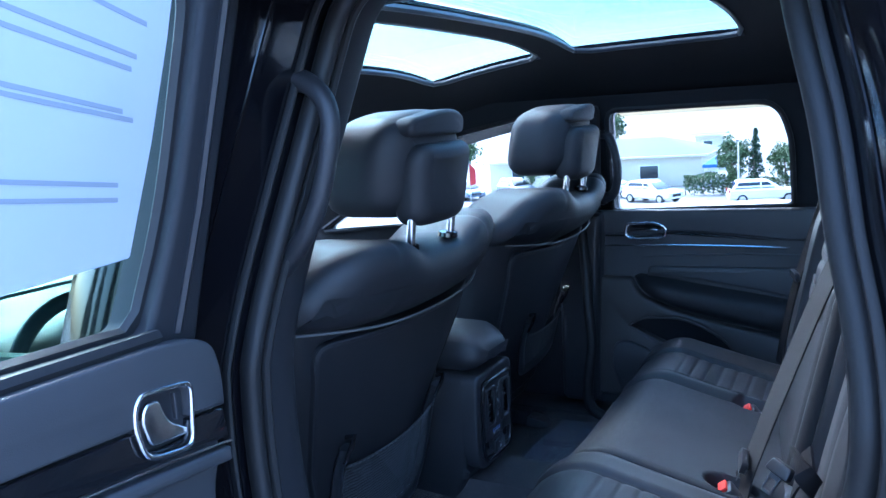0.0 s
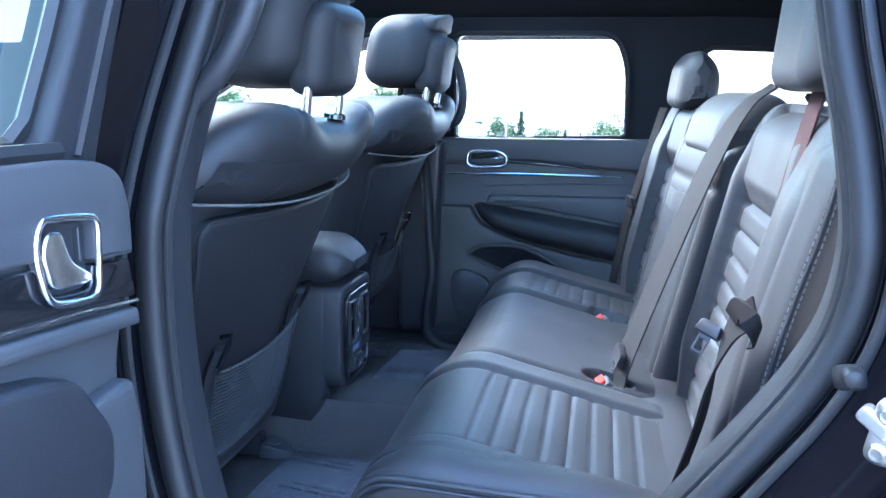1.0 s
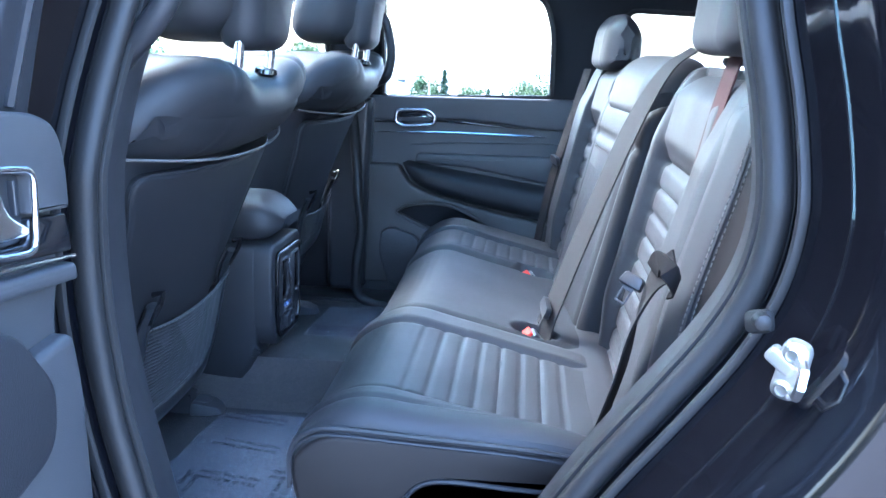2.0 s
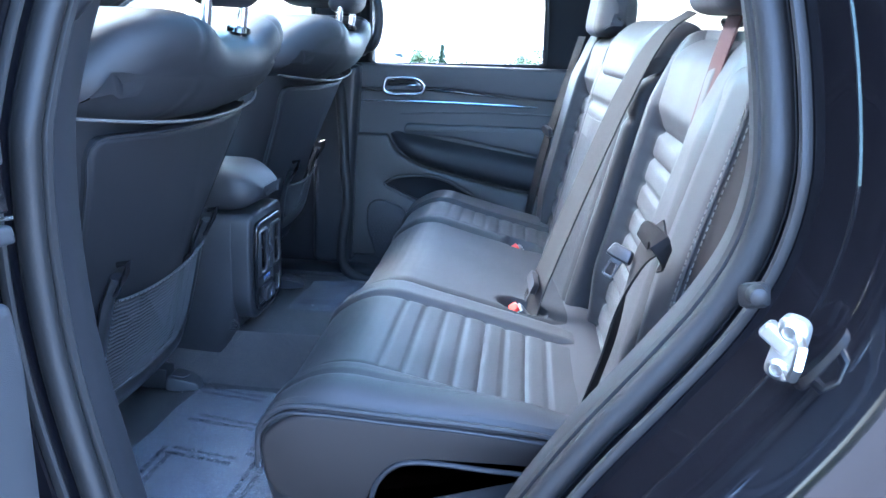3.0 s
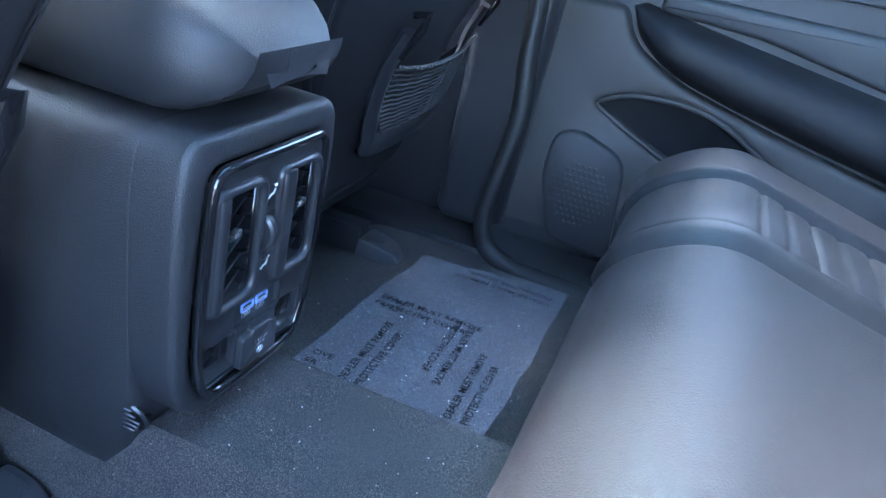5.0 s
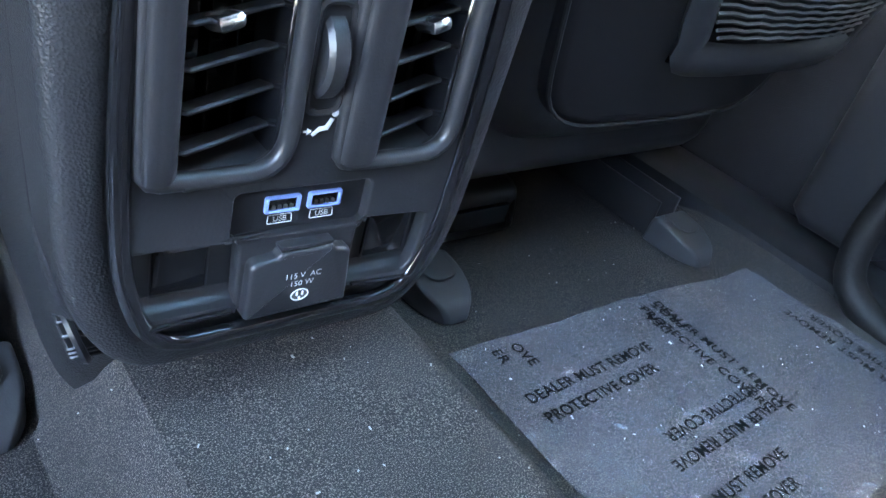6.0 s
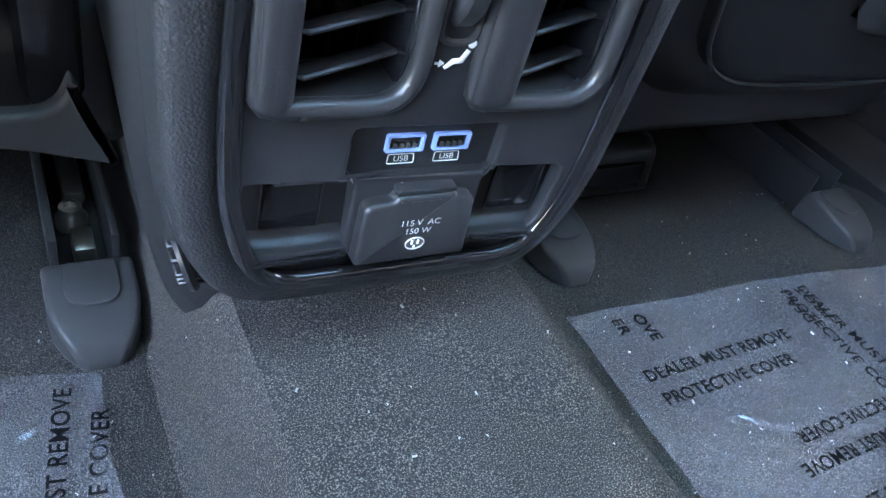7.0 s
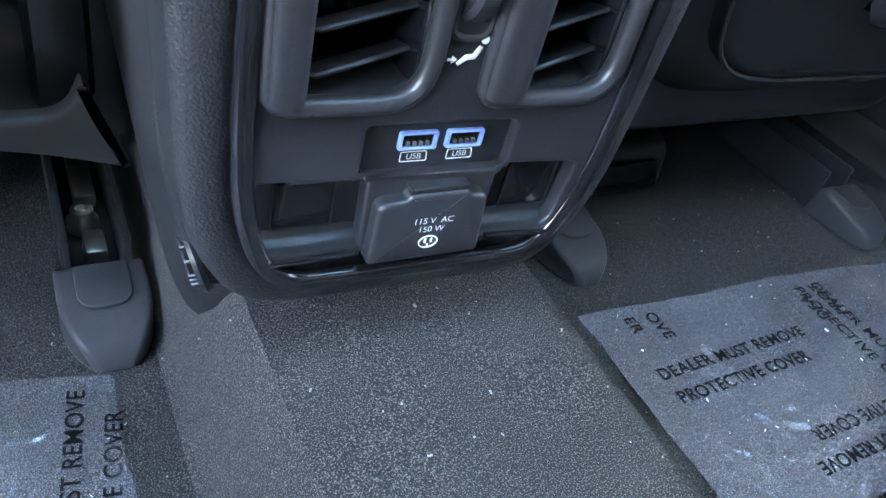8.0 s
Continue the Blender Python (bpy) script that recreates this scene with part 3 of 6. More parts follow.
part("pull_strap", ribbon([(x, -0.545 - 0.221 * (strap_z - 0.84) + 0.010 - 0.008 * abs(x - 0.045) / 0.11 + back_skew(x), strap_z) for x in [-0.035 + 0.02 * k for k in range(9)]], 0.034,
       lambda u: (0, -0.2, 1), 0.002), LEATHER, mid_b, "leather pull strap")
part("backrest", pad(BACK, 0.190, 0.500, 0.04, 80, back_dent(0.240, 0.385), warp=backed), LEATHER, bench, sharp=60)
# the side of the near backrest: a leather bolster, and a plain outer face sewn to it with a double row of stitches
SIDE = rounded([(back_y(0.950) + 0.006, 0.942, .025), (back_y(1.06) + 0.010, 1.06, .1), (back_y(1.18) + 0.006, 1.18, .1), (back_y(1.262), 1.262, .02), (-0.70, 1.272, .02), (-0.715, 1.18, .1), (-0.700, 1.06, .08), (-0.655, 0.952, .04)], 0.03, 110)


def side_slope(a, v):
    return Vector((v.x, v.y - 0.30 * max(0, -0.500 - a) - 0.75 * max(0, -0.538 - a), v.z))


part("side_bolster", pad(SIDE, -0.540, -0.462, 0.012, 14, warp=side_slope), LEATHER, bench, "black leather side bolster", sharp=60)
part("side_panel", pad(SIDE, -0.615, -0.536, 0.014, 14, warp=side_slope), SIDE_VINYL, bench, "black vinyl side face with warm bounce light in its colour", sharp=60)
STITCHED = curve([(-0.540, back_y(z) - 0.009 + 0.004 * smooth01((1.2 - abs(z - 1.06) * 4 - 0.7) / 0.4), z) for z in (0.962, 0.99, 1.03, 1.08, 1.13, 1.18, 1.225, 1.250)], 70)
for off in (-0.0055, 0.0045):
    stitches([p + Vector((off, -0.004 if off < 0 else 0.001, 0)) for p in STITCHED], 0.0075, 0.0048, 0.0008, STITCH, near_b, "grey contrast stitching", (0, 0.001, 0))
part("seam", tube(STITCHED, 0.0020, 6), DARK_STITCH, near_b)


def rear_headrest(cx, z0, z1, half, y0, thick, parent):
    prof = rounded([(y0, z0, .03), (y0 - 0.012, z1 - 0.03, .05), (y0 - 0.045, z1, .04), (y0 - thick, z1 - 0.04, .05), (y0 - thick + 0.004, z0, .03)], 0.03, 70)
    h = part("headrest", pad(prof, cx - half, cx + half, 0.045, 30, lambda x, i, y, z: 0.004 * groove(x - cx + half - 0.04, 0.004) + 0.004 * groove(x - cx - half + 0.04, 0.004), warp=backed),
             LEATHER, parent, sharp=60)
    for s in (-1, 1):
        x = cx + s * 0.06
        part("post", lathe([(0.006, 0), (0.006, 0.06)], 12, Matrix.Translation((x, y0 - 0.055 + back_skew(x), z0 - 0.035))), CHROME, h, "chrome post")
        part("post_guide", lathe([(0.011, 0), (0.014, 0.006), (0.012, 0.010)], 14, Matrix.Translation((x, y0 - 0.055 + back_skew(x), z0 - 0.012))), SMOOTH_PLASTIC, h)
    return h


rear_headrest(-0.375, 1.310, 1.480, 0.110, -0.640, 0.105, bench)
rear_headrest(0.350, 1.272, 1.392, 0.085, -0.640, 0.085, bench)
part("headrest", pad(rounded([(-0.625, 1.208, .02), (-0.638, 1.275, .03), (-0.68, 1.310, .04), (-0.735, 1.30, .04), (-0.74, 1.22, .02)], 0.03, 60), -0.085, 0.165, 0.04, 30, warp=backed),
             LEATHER, bench, "low saddle-shaped centre headrest", sharp=60)

# ---- belts and buckles ----
def belt_line(pts, width, side, name_label, thick=0.0012, mat=BELT):
    b = thing("seat_belt", pts[-1], name_label, "seat belt", "rear seat belts")
    part("webbing", ribbon(curve(pts, 60), width, side, thick), mat, b)
    return b


def tongue(m, parent, mat=CHROME, label="chrome latch tongue"):
    """A latch plate with its slot and plastic grip."""
    t = part("tongue", slab(rounded([(-0.0105, -0.026), (0.0105, -0.026), (0.0105, 0.004), (-0.0105, 0.004)], 0.004), m, 0.0025, 0.0008,
                            [rounded([(-0.0070, -0.0225), (0.0070, -0.0225), (0.0070, -0.006), (-0.0070, -0.006)], 0.002)]), mat, parent, label)
    part("tongue_grip", slab(rounded([(-0.023, 0.0), (0.023, 0.0), (0.019, 0.019), (-0.019, 0.019)], 0.006), m @ Matrix.Translation((0, 0, -0.004)), 0.010, 0.003), SMOOTH_PLASTIC, t, "dark plastic grip")


near_belt = belt_line([(-0.395, -0.700, 1.385), (-0.402, -0.674, 1.305), (-0.410, -0.651, 1.21), (-0.420, -0.637, 1.13), (-0.432, -0.634, 1.07)],
                      0.046, lambda u: (0.98, 0.05, 0.02), "taut red-brown shoulder belt running down the outer seat", mat=WARM_BELT)
part("lower_webbing", ribbon(curve([(-0.545, -0.602, 1.105), (-0.512, -0.588, 1.075), (-0.492, -0.576, 1.02), (-0.480, -0.567, 0.955), (-0.462, -0.552, 0.88), (-0.452, -0.540, 0.82)], 36), 0.030, lambda u: (0.9 - 0.3 * u, 0.3 - 0.7 * smooth01(u / 0.5), 0.05), 0.0012), BELT, near_belt, "dark lower belt run")
part("belt_fold", ribbon(curve([(-0.515, -0.586, 1.088), (-0.540, -0.586, 1.106), (-0.560, -0.594, 1.100), (-0.552, -0.604, 1.082), (-0.530, -0.604, 1.070)], 24), 0.020, lambda u: (0.2, 0.5 - u, 0.9), 0.0012), BELT, near_belt, "twisted fold of webbing")
tongue(axes((-0.490, -0.566, 1.060), (-0.55, -0.816, -0.3), (0.2, -0.6, 0.8)) @ Matrix.Diagonal((0.62, 0.8, 0.9, 1)), near_belt, SMOOTH_PLASTIC, "dark latch tongue")
mid_belt = belt_line([(-0.103, -0.690, 1.318), (-0.104, -0.650, 1.285), (-0.110, -0.606, 1.20), (-0.122, -0.550, 1.05), (-0.136, -0.500, 0.905), (-0.142, -0.490, 0.865), (-0.152, -0.482, 0.835)],
                     0.046, lambda u: (1, 0.25 + 0.25 * smooth01(u / 0.3), -0.05), "grey webbing of the centre belt running down the backrest", mat=GREY_BELT)
tongue(axes((-0.138, -0.487, 0.903), (0.95, 0.1, 0.3), (0.15, -0.3, 1)), mid_belt)
far_belt = belt_line([(0.545, -0.585, 1.27), (0.535, -0.560, 1.18), (0.528, -0.535, 1.09), (0.520, -0.512, 1.0), (0.512, -0.496, 0.91), (0.505, -0.488, 0.86)], 0.042,
                     lambda u: (0.9, 0.3, 0), "grey webbing of the far shoulder belt")
tongue(axes((0.515, -0.520, 1.05), (0.93, 0.33, 0.12), (-0.1, 0.15, 1)), far_belt)
for bx, by in WELLS:
    bz = 0.848
    b = thing("seat_belt_buckle", (bx, by - 0.008, bz), "black buckle with a red release button sunk in the cushion", "belt buckle", "rear belt buckles")
    m = Matrix.Translation((bx, by - 0.008, bz)) @ pose(0, 0, 0, -35, 0, 10)
    part("casing", box((0.036, 0.022, 0.06), m.translation, 0.006, m=m.to_3x3().to_4x4()), SMOOTH_PLASTIC, b)
    top = m @ Vector((0, 0.002, 0.031))
    part("button", box((0.027, 0.014, 0.008), top, 0.002, m=m.to_3x3().to_4x4()), RED, b, "red release button")


# ---- the front seats ----
def seat_plane(z):
    """The depth at which the back of a front seat lies: leaning above, steeper below."""
    return -0.06 - 0.45 * (max(z, 0.95) - 1.18) + 0.24 * (0.95 - min(z, 0.95))


NET_PITCH = 0.0056
SWAP = Matrix(((0, 1, 0, 0), (1, 0, 0, 0), (0, 0, 1, 0), (0, 0, 0, 1)))


def front_seat(cx, pocket_x, zb, label):
    seat = thing("front_seat", (cx, 0.2, FLOOR), label, "car seat", "front seats")
    outline = rounded([(cx - 0.135, 0.765, .05), (cx - 0.200, 0.92, .12), (cx - 0.232, 1.06, .12), (cx - 0.275, 1.16, .08), (cx - 0.268, 1.235, .06), (cx - 0.190, 1.292, .06), (cx - 0.09, 1.278, .05), (cx, 1.262, .1),
                       (cx + 0.09, 1.278, .05), (cx + 0.190, 1.292, .06), (cx + 0.268, 1.235, .06), (cx + 0.275, 1.16, .08), (cx + 0.232, 1.06, .12), (cx + 0.200, 0.92, .12), (cx + 0.135, 0.765, .05)], 0.05, 170)

    def bow(x, z):
        """The sides wrap forward, the shoulders most."""
        u = abs(x - cx) / 0.26
        return 0.050 * u ** 2.4 + 0.012 * smooth01((u - 0.45) / 0.6) * smooth01((z - 1.10) / 0.1)

    def tilt(a, v):
        x, z = v.y, v.z
        return Vector((seat_plane(z) + a + bow(x, z) * (1 - a / 0.16), x, z))

    back = part("backrest", pad(outline, 0.0, 0.14, 0.05, 16, warp=tilt, m=SWAP, dent=lambda a, i, x, z: 0.0012 * noise.noise(Vector((x * 14, z * 14, a * 20)))), LEATHER, seat, sharp=60)
    # the upper leather roll stands out over the lower panel, with full shoulders
    top = rounded([(cx - 0.272, 1.190, .02), (cx - 0.276, 1.232, .05), (cx - 0.198, 1.304, .06), (cx - 0.10, 1.290, .06), (cx - 0.06, 1.268, .04), (cx + 0.06, 1.268, .04), (cx + 0.10, 1.290, .06), (cx + 0.198, 1.304, .06), (cx + 0.276, 1.232, .05), (cx + 0.272, 1.190, .02),
                   (cx + 0.16, 1.176, .1), (cx, 1.170, .2), (cx - 0.16, 1.176, .1)], 0.03, 170)

    def tilt_top(a, v):
        x, z = v.y, v.z
        return Vector((seat_plane(z) + a + bow(x, z), x, z))

    seams = lambda a, i, x, z: 0.005 * (groove(abs(x - cx) - 0.128, 0.004))
    part("upper_roll", pad(top, -0.030, 0.150, 0.050, 16, warp=tilt_top, m=SWAP, dent=seams), LEATHER, back, sharp=60)
    # lower panel in vinyl, with a piped border
    low = rounded([(cx - 0.120, 0.800, .04), (cx - 0.165, 0.94, .1), (cx - 0.205, 1.09, .1), (cx - 0.225, 1.168, .03), (cx, 1.158, .2), (cx + 0.225, 1.168, .03), (cx + 0.205, 1.09, .1), (cx + 0.165, 0.94, .1), (cx + 0.120, 0.800, .04)], 0.04, 130)
    part("back_panel", pad(low, -0.008, 0.03, 0.008, 3, warp=tilt_top, m=SWAP, ends=3), BACK_PANEL, back, "smooth black vinyl back panel")
    pipe = [tilt_top(-0.006, Vector((0, p.x, p.y))) for p in low]
    part("piping", tube([(v.y, v.x, v.z) for v in pipe], 0.0016, 6, loop=True), LEATHER, back, "leather piping")
    seam = []
    for k in range(41):
        x = cx - 0.262 + 0.524 * k / 40
        z = 1.171 + 0.022 * (abs(x - cx) / 0.26) ** 2
        seam.append((x, seat_plane(z) - 0.020 + bow(x, z), z))
    part("welt", tube(seam, 0.0019, 6), STITCH, back, "pale grey welt seam")
    # cushion and base, low and mostly hidden
    part("cushion", pad(rounded([(cx - 0.25, 0.80), (cx - 0.25, 0.90), (cx - 0.15, 0.925), (cx + 0.15, 0.925), (cx + 0.25, 0.90), (cx + 0.25, 0.80)], 0.04, 60), 0.20, 0.70, 0.05, 14, m=SWAP), LEATHER, seat, sharp=60)
    for s in (-1, 1):
        part("side_shield", box((0.03, 0.42, 0.10), (cx + s * 0.225, 0.40, 0.775), 0.012), SMOOTH_PLASTIC, seat)
    part("seat_frame", box((0.36, 0.40, 0.05), (cx, 0.40, 0.755), 0.012), SMOOTH_PLASTIC, seat)
    # unseen board added under the cushion to keep windscreen light off the floor
    part("front_cover", box((0.46, 0.03, 0.17), (cx, 0.66, 0.745), 0.012), SMOOTH_PLASTIC, seat)
    part("lower_cover", pad(rounded([(cx - 0.15, 0.735), (cx - 0.16, 0.80), (cx + 0.16, 0.80), (cx + 0.15, 0.735)], 0.03, 40), 0.115, 0.22, 0.02, 4, m=SWAP), SMOOTH_PLASTIC, seat)

    # headrest: a wrapped shell, a rear cushion and two posts
    hx, z0, z1, yb = cx - 0.015, 1.312, 1.462, -0.100
    shell = rounded([(hx - 0.100, z0 + 0.01, .05), (hx - 0.108, z0 + 0.08, .1), (hx - 0.092, z1 - 0.012, .05), (hx, z1 + 0.006, .2), (hx + 0.092, z1 - 0.012, .05), (hx + 0.108, z0 + 0.08, .1),
                     (hx + 0.100, z0 + 0.01, .05), (hx, z0 - 0.004, .2)], 0.05, 100)

    def head(a, v):
        b = 0.030 * (abs(v.y - hx) / 0.11) ** 2
        return Vector((yb + a + b * (1 - a / 0.15) - 0.18 * (v.z - z0), v.y, v.z))

    h = part("headrest", pad(shell, 0.0, 0.145, 0.045, 10, warp=head, m=SWAP, dent=lambda a, i, x, z: 0.0012 * noise.noise(Vector((x * 16, z * 16, a * 16)))), LEATHER, seat, sharp=60)
    ins = rounded([(hx - 0.070, z0 - 0.010, .03), (hx - 0.076, z0 + 0.08, .06), (hx - 0.066, z1 - 0.046, .02), (hx + 0.066, z1 - 0.046, .02), (hx + 0.076, z0 + 0.08, .06), (hx + 0.070, z0 - 0.010, .03)], 0.03, 70)
    part("rear_cushion", pad(ins, -0.026, 0.03, 0.022, 5, warp=head, m=SWAP), LEATHER, h, "padded rear insert", sharp=60)
    cap = rounded([(hx - 0.080, z1 - 0.036, .012), (hx - 0.076, z1 - 0.012, .03), (hx, z1 + 0.003, .2), (hx + 0.076, z1 - 0.012, .03), (hx + 0.080, z1 - 0.036, .012)], 0.02, 60)
    part("top_cap", pad(cap, -0.007, 0.03, 0.007, 5, warp=head, m=SWAP), LEATHER, h, "", sharp=60)
    for s in (-1, 1):
        x = hx + s * 0.060
        part("post", tube([(x, -0.082, 1.245), (x, -0.090, 1.29), (x, -0.096, 1.34)], 0.0065, 12), CHROME, h, "chrome post")
        part("post_guide", lathe([(0.010, 0), (0.016, 0.004), (0.015, 0.010), (0.009, 0.012)], 16, Matrix.Translation((x, -0.083, 1.268)) @ pose(0, 0, 0, 8)), GLOSS, h)

    # map pocket: a U frame with two hooks and a net
    def on(x, z, off):
        return Vector((x, seat_plane(z) - off + 0.6 * bow(x, z), z))

    px, hw = pocket_x, 0.142
    zt = 0.950
    arm = [(px - hw, zt + 0.035), (px - hw + 0.002, zb + 0.05), (px - hw + 0.020, zb + 0.005), (px - hw + 0.045, zb - 0.014), (px + hw - 0.045, zb - 0.014), (px + hw - 0.020, zb + 0.005), (px + hw - 0.002, zb + 0.05), (px + hw, zt + 0.035)]
    line = [on(p.x, p.y, 0.014) for p in curve([(a, b, 0) for a, b in arm], 60)]
    pocket = part("pocket_frame", tube(line, 0.013, 8, 0.5, up=(0, 1, 0.2)), SMOOTH_PLASTIC, seat, "black plastic pocket frame")
    for s in (-1, 1):
        x = px + s * hw
        part("hook", tube([on(x, zt + 0.01, 0.020), on(x, zt + 0.040, 0.024), on(x, zt + 0.054, 0.022), on(x, zt + 0.050, 0.010)], 0.0055, 8, 0.7), GLOSS, pocket, "glossy black hook")
    bm = bmesh.new()
    n = int((zt - zb) / NET_PITCH)
    for k in range(n):
        z = zb + 0.004 + NET_PITCH * k
        w = hw - 0.008 - (0.030 * (1 - min(1, k / 8)) ** 2)
        tube([on(px + w * (2 * j / 16 - 1), z + 0.0012 * (j % 2) - 0.012 * (1 - (2 * j / 16 - 1) ** 2) * k / n, 0.019 + 0.004 * (1 - (2 * j / 16 - 1) ** 2)) for j in range(17)], 0.0014, 4, bm=bm)
    part("net", bm, NET, pocket, "black elastic net")
    part("net_hem", tube([on(px + (hw - 0.006) * (2 * j / 16 - 1), zt - 0.012 * (1 - (2 * j / 16 - 1) ** 2), 0.024) for j in range(17)], 0.0018, 6), NET, pocket, "grey net hem")
    stitches([on(px + (hw - 0.008) * (2 * j / 16 - 1), zt - 0.012 * (1 - (2 * j / 16 - 1) ** 2), 0.0265) for j in range(17)], 0.011, 0.0062, 0.0010, STITCH, pocket, "pale hem stitching", (0, 0, 0))
    part("net_back", loft([[on(px + s * (hw - 0.02), z, 0.010) for s in (-1, -0.5, 0, 0.5, 1)] + [on(px + s * (hw - 0.02), z, 0.007) for s in (1, 0.5, 0, -0.5, -1)] for z in (zb + 0.012, 0.85, 0.90, zt - 0.016)]), HEADLINER, pocket)
    return seat


near_front = front_seat(-0.312, -0.295, 0.802, "black leather front seat with a net pocket on its back")
front_seat(0.345, 0.420, 0.868, "black leather front seat with a net pocket on its back")
VALANCE = [(-0.17, 0.754, .01), (-0.112, 0.743, .02), (-0.089, 0.745, .010), (-0.081, 0.764, .004), (-0.075, 0.744, .02), (-0.060, 0.710, .004), (-0.114, 0.726, .02), (-0.17, 0.730, .01)]
part("valance", slab(rounded(VALANCE, 0.008), axes((0, 0.176, 0), (1, 0, 0), (0, 0, 1)), 0.010, 0.004), GREY_PLASTIC, near_front, "swept plastic valance under the seat")

# ---- seat rails ----
def rail(cx, tip_y, open_channel):
    r = thing("seat_rail", (cx, tip_y + 0.1, FLOOR), "black steel seat rail with a rounded plastic end cap", "seat rail", "seat rails")
    w = 0.0195
    part("end_cap", pad(rounded([(tip_y, FLOOR + 0.0, .004), (tip_y + 0.006, FLOOR + 0.014, .012), (tip_y + 0.03, FLOOR + 0.022, .02), (tip_y + 0.056, FLOOR + 0.025, .006), (tip_y + 0.059, FLOOR - 0.002, .002)], 0.004, 50),
                        cx - w - 0.002, cx + w + 0.002, 0.003, 14, warp=lambda a, v: Vector((cx + (a - cx) * math.sqrt(max(0.12, 1 - max(0, (tip_y + 0.036 - v.y) / 0.037) ** 2)), v.y, v.z))), GREY_PLASTIC, r, "rounded plastic end cap")
    part("cap_inlay", slab(rounded([(-0.0125, 0), (0.0125, 0), (0.013, 0.028, .011), (-0.013, 0.028, .011)], 0.003), axes((cx, tip_y + 0.052, FLOOR + 0.0248), (-1, 0, 0), (0, -1, -0.10)), 0.0016, 0.0006), GREY_PLASTIC, r)
    for s in (-1, 1):
        part("channel_side", box((0.004, 0.42, 0.036), (cx + s * 0.0145, tip_y + 0.268, FLOOR + 0.018), 0.001), SMOOTH_PLASTIC, r, "black steel channel wall")
    part("channel_floor", box((0.030, 0.42, 0.004), (cx, tip_y + 0.268, FLOOR + 0.004), 0.001), PLASTIC, r)
    part("shroud", pad(rounded([(tip_y + 0.128, FLOOR + 0.040, .008), (tip_y + 0.150, FLOOR + 0.125, .03), (tip_y + 0.42, FLOOR + 0.13, .02), (tip_y + 0.42, FLOOR + 0.038, .01)], 0.01, 50), cx - 0.042, cx + 0.036, 0.012, 8), SMOOTH_PLASTIC, r, "black plastic rail shroud")
    part("lever", tube(curve([(cx - 0.040, tip_y + 0.16, FLOOR + 0.075), (cx - 0.052, tip_y + 0.135, FLOOR + 0.072), (cx - 0.075, tip_y + 0.13, FLOOR + 0.070), (cx - 0.100, tip_y + 0.14, FLOOR + 0.068)], 20), 0.006, 8, 0.7), SMOOTH_PLASTIC, r)
    if open_channel:
        part("bolt", lathe([(0.0085, 0), (0.0085, 0.006), (0.006, 0.009), (0.006, 0.013), (0.0035, 0.0135), (0.0035, 0.010)], 16, Matrix.Translation((cx - 0.002, tip_y + 0.104, FLOOR + 0.008))), STEEL, r, "zinc bolt")
        part("stop", box((0.011, 0.020, 0.012), (cx + 0.001, tip_y + 0.080, FLOOR + 0.012), 0.002), STEEL, r, "pale steel stop")
        part("latch", box((0.012, 0.05, 0.010), (cx + 0.001, tip_y + 0.140, FLOOR + 0.016), 0.003), STEEL, r)
    return r


rail(-0.084, 0.078, True)
rail(0.200, 0.072, False)
rail(0.470, 0.050, True)
rail(-0.47, 0.11, True)
for s in (-1, 1):
    d = thing("floor_duct", (s * 0.27, 0.35, FLOOR), "black plastic floor air duct under the front seat", "air duct", "floor ducts")
    part("body", pad(rounded([(s * 0.27 - 0.085, FLOOR - 0.02), (s * 0.27 - 0.075, FLOOR + 0.035), (s * 0.27 + 0.075, FLOOR + 0.035), (s * 0.27 + 0.085, FLOOR - 0.02)], 0.015, 40), 0.17, 0.5, 0.02, 4,
                     m=Matrix(((0, 1, 0, 0), (1, 0, 0, 0), (0, 0, 1, 0), (0, 0, 0, 1)))), SMOOTH_PLASTIC, d)
    part("mouth", box((0.11, 0.006, 0.02), (s * 0.27, 0.168, FLOOR + 0.012), 0.003), GLOSS, d)

# ---- the centre console ----
PY = -0.017
con = thing("center_console", (0, 0.25, FLOOR + 0.09), "black grained plastic centre console with rear air vents and sockets", "car console")
CON = rounded([(-0.054, 0.780, .025), (-0.0705, 0.812, .05), (-0.0740, 0.87, .1), (-0.0755, 0.93, .05), (-0.070, 0.964, .016), (0.070, 0.964, .016), (0.0755, 0.93, .05), (0.0740, 0.87, .1), (0.0705, 0.812, .05), (0.054, 0.780, .025)], 0.02, 140)


def con_warp(a, v):
    x, z = v.y, v.z
    grow = smooth01((a - PY - 0.04) / 0.2)
    x = x * (1 + (0.12 if x > 0 else -0.04) * grow)
    if z < 0.86:
        z = z - (0.86 - z) * 0.95 * smooth01((a - PY - 0.018) / 0.05)
    if z > 0.94:
        z = z - 0.006 * smooth01((PY + 0.03 - a) / 0.03)
    return Vector((a, x, z))


part("body", pad(CON, PY + 0.030, 0.62, 0.004, 40, warp=con_warp, m=SWAP), PLASTIC, con, sharp=60)
# armrest lid, padded
lid = rounded([(-0.056, 0.966, .02), (-0.066, 0.990, .02), (-0.060, 1.034, .03), (0.0, 1.046, .1), (0.060, 1.034, .03), (0.066, 0.990, .02), (0.056, 0.966, .02)], 0.02, 80)


def lid_warp(a, v):
    x, z = v.y, v.z
    s = 1 + 0.06 * smooth01((a - PY) / 0.16)
    return Vector((a, x * s, z - 0.02 * smooth01((PY + 0.05 - a) / 0.06) * (z - 0.98) / 0.08))


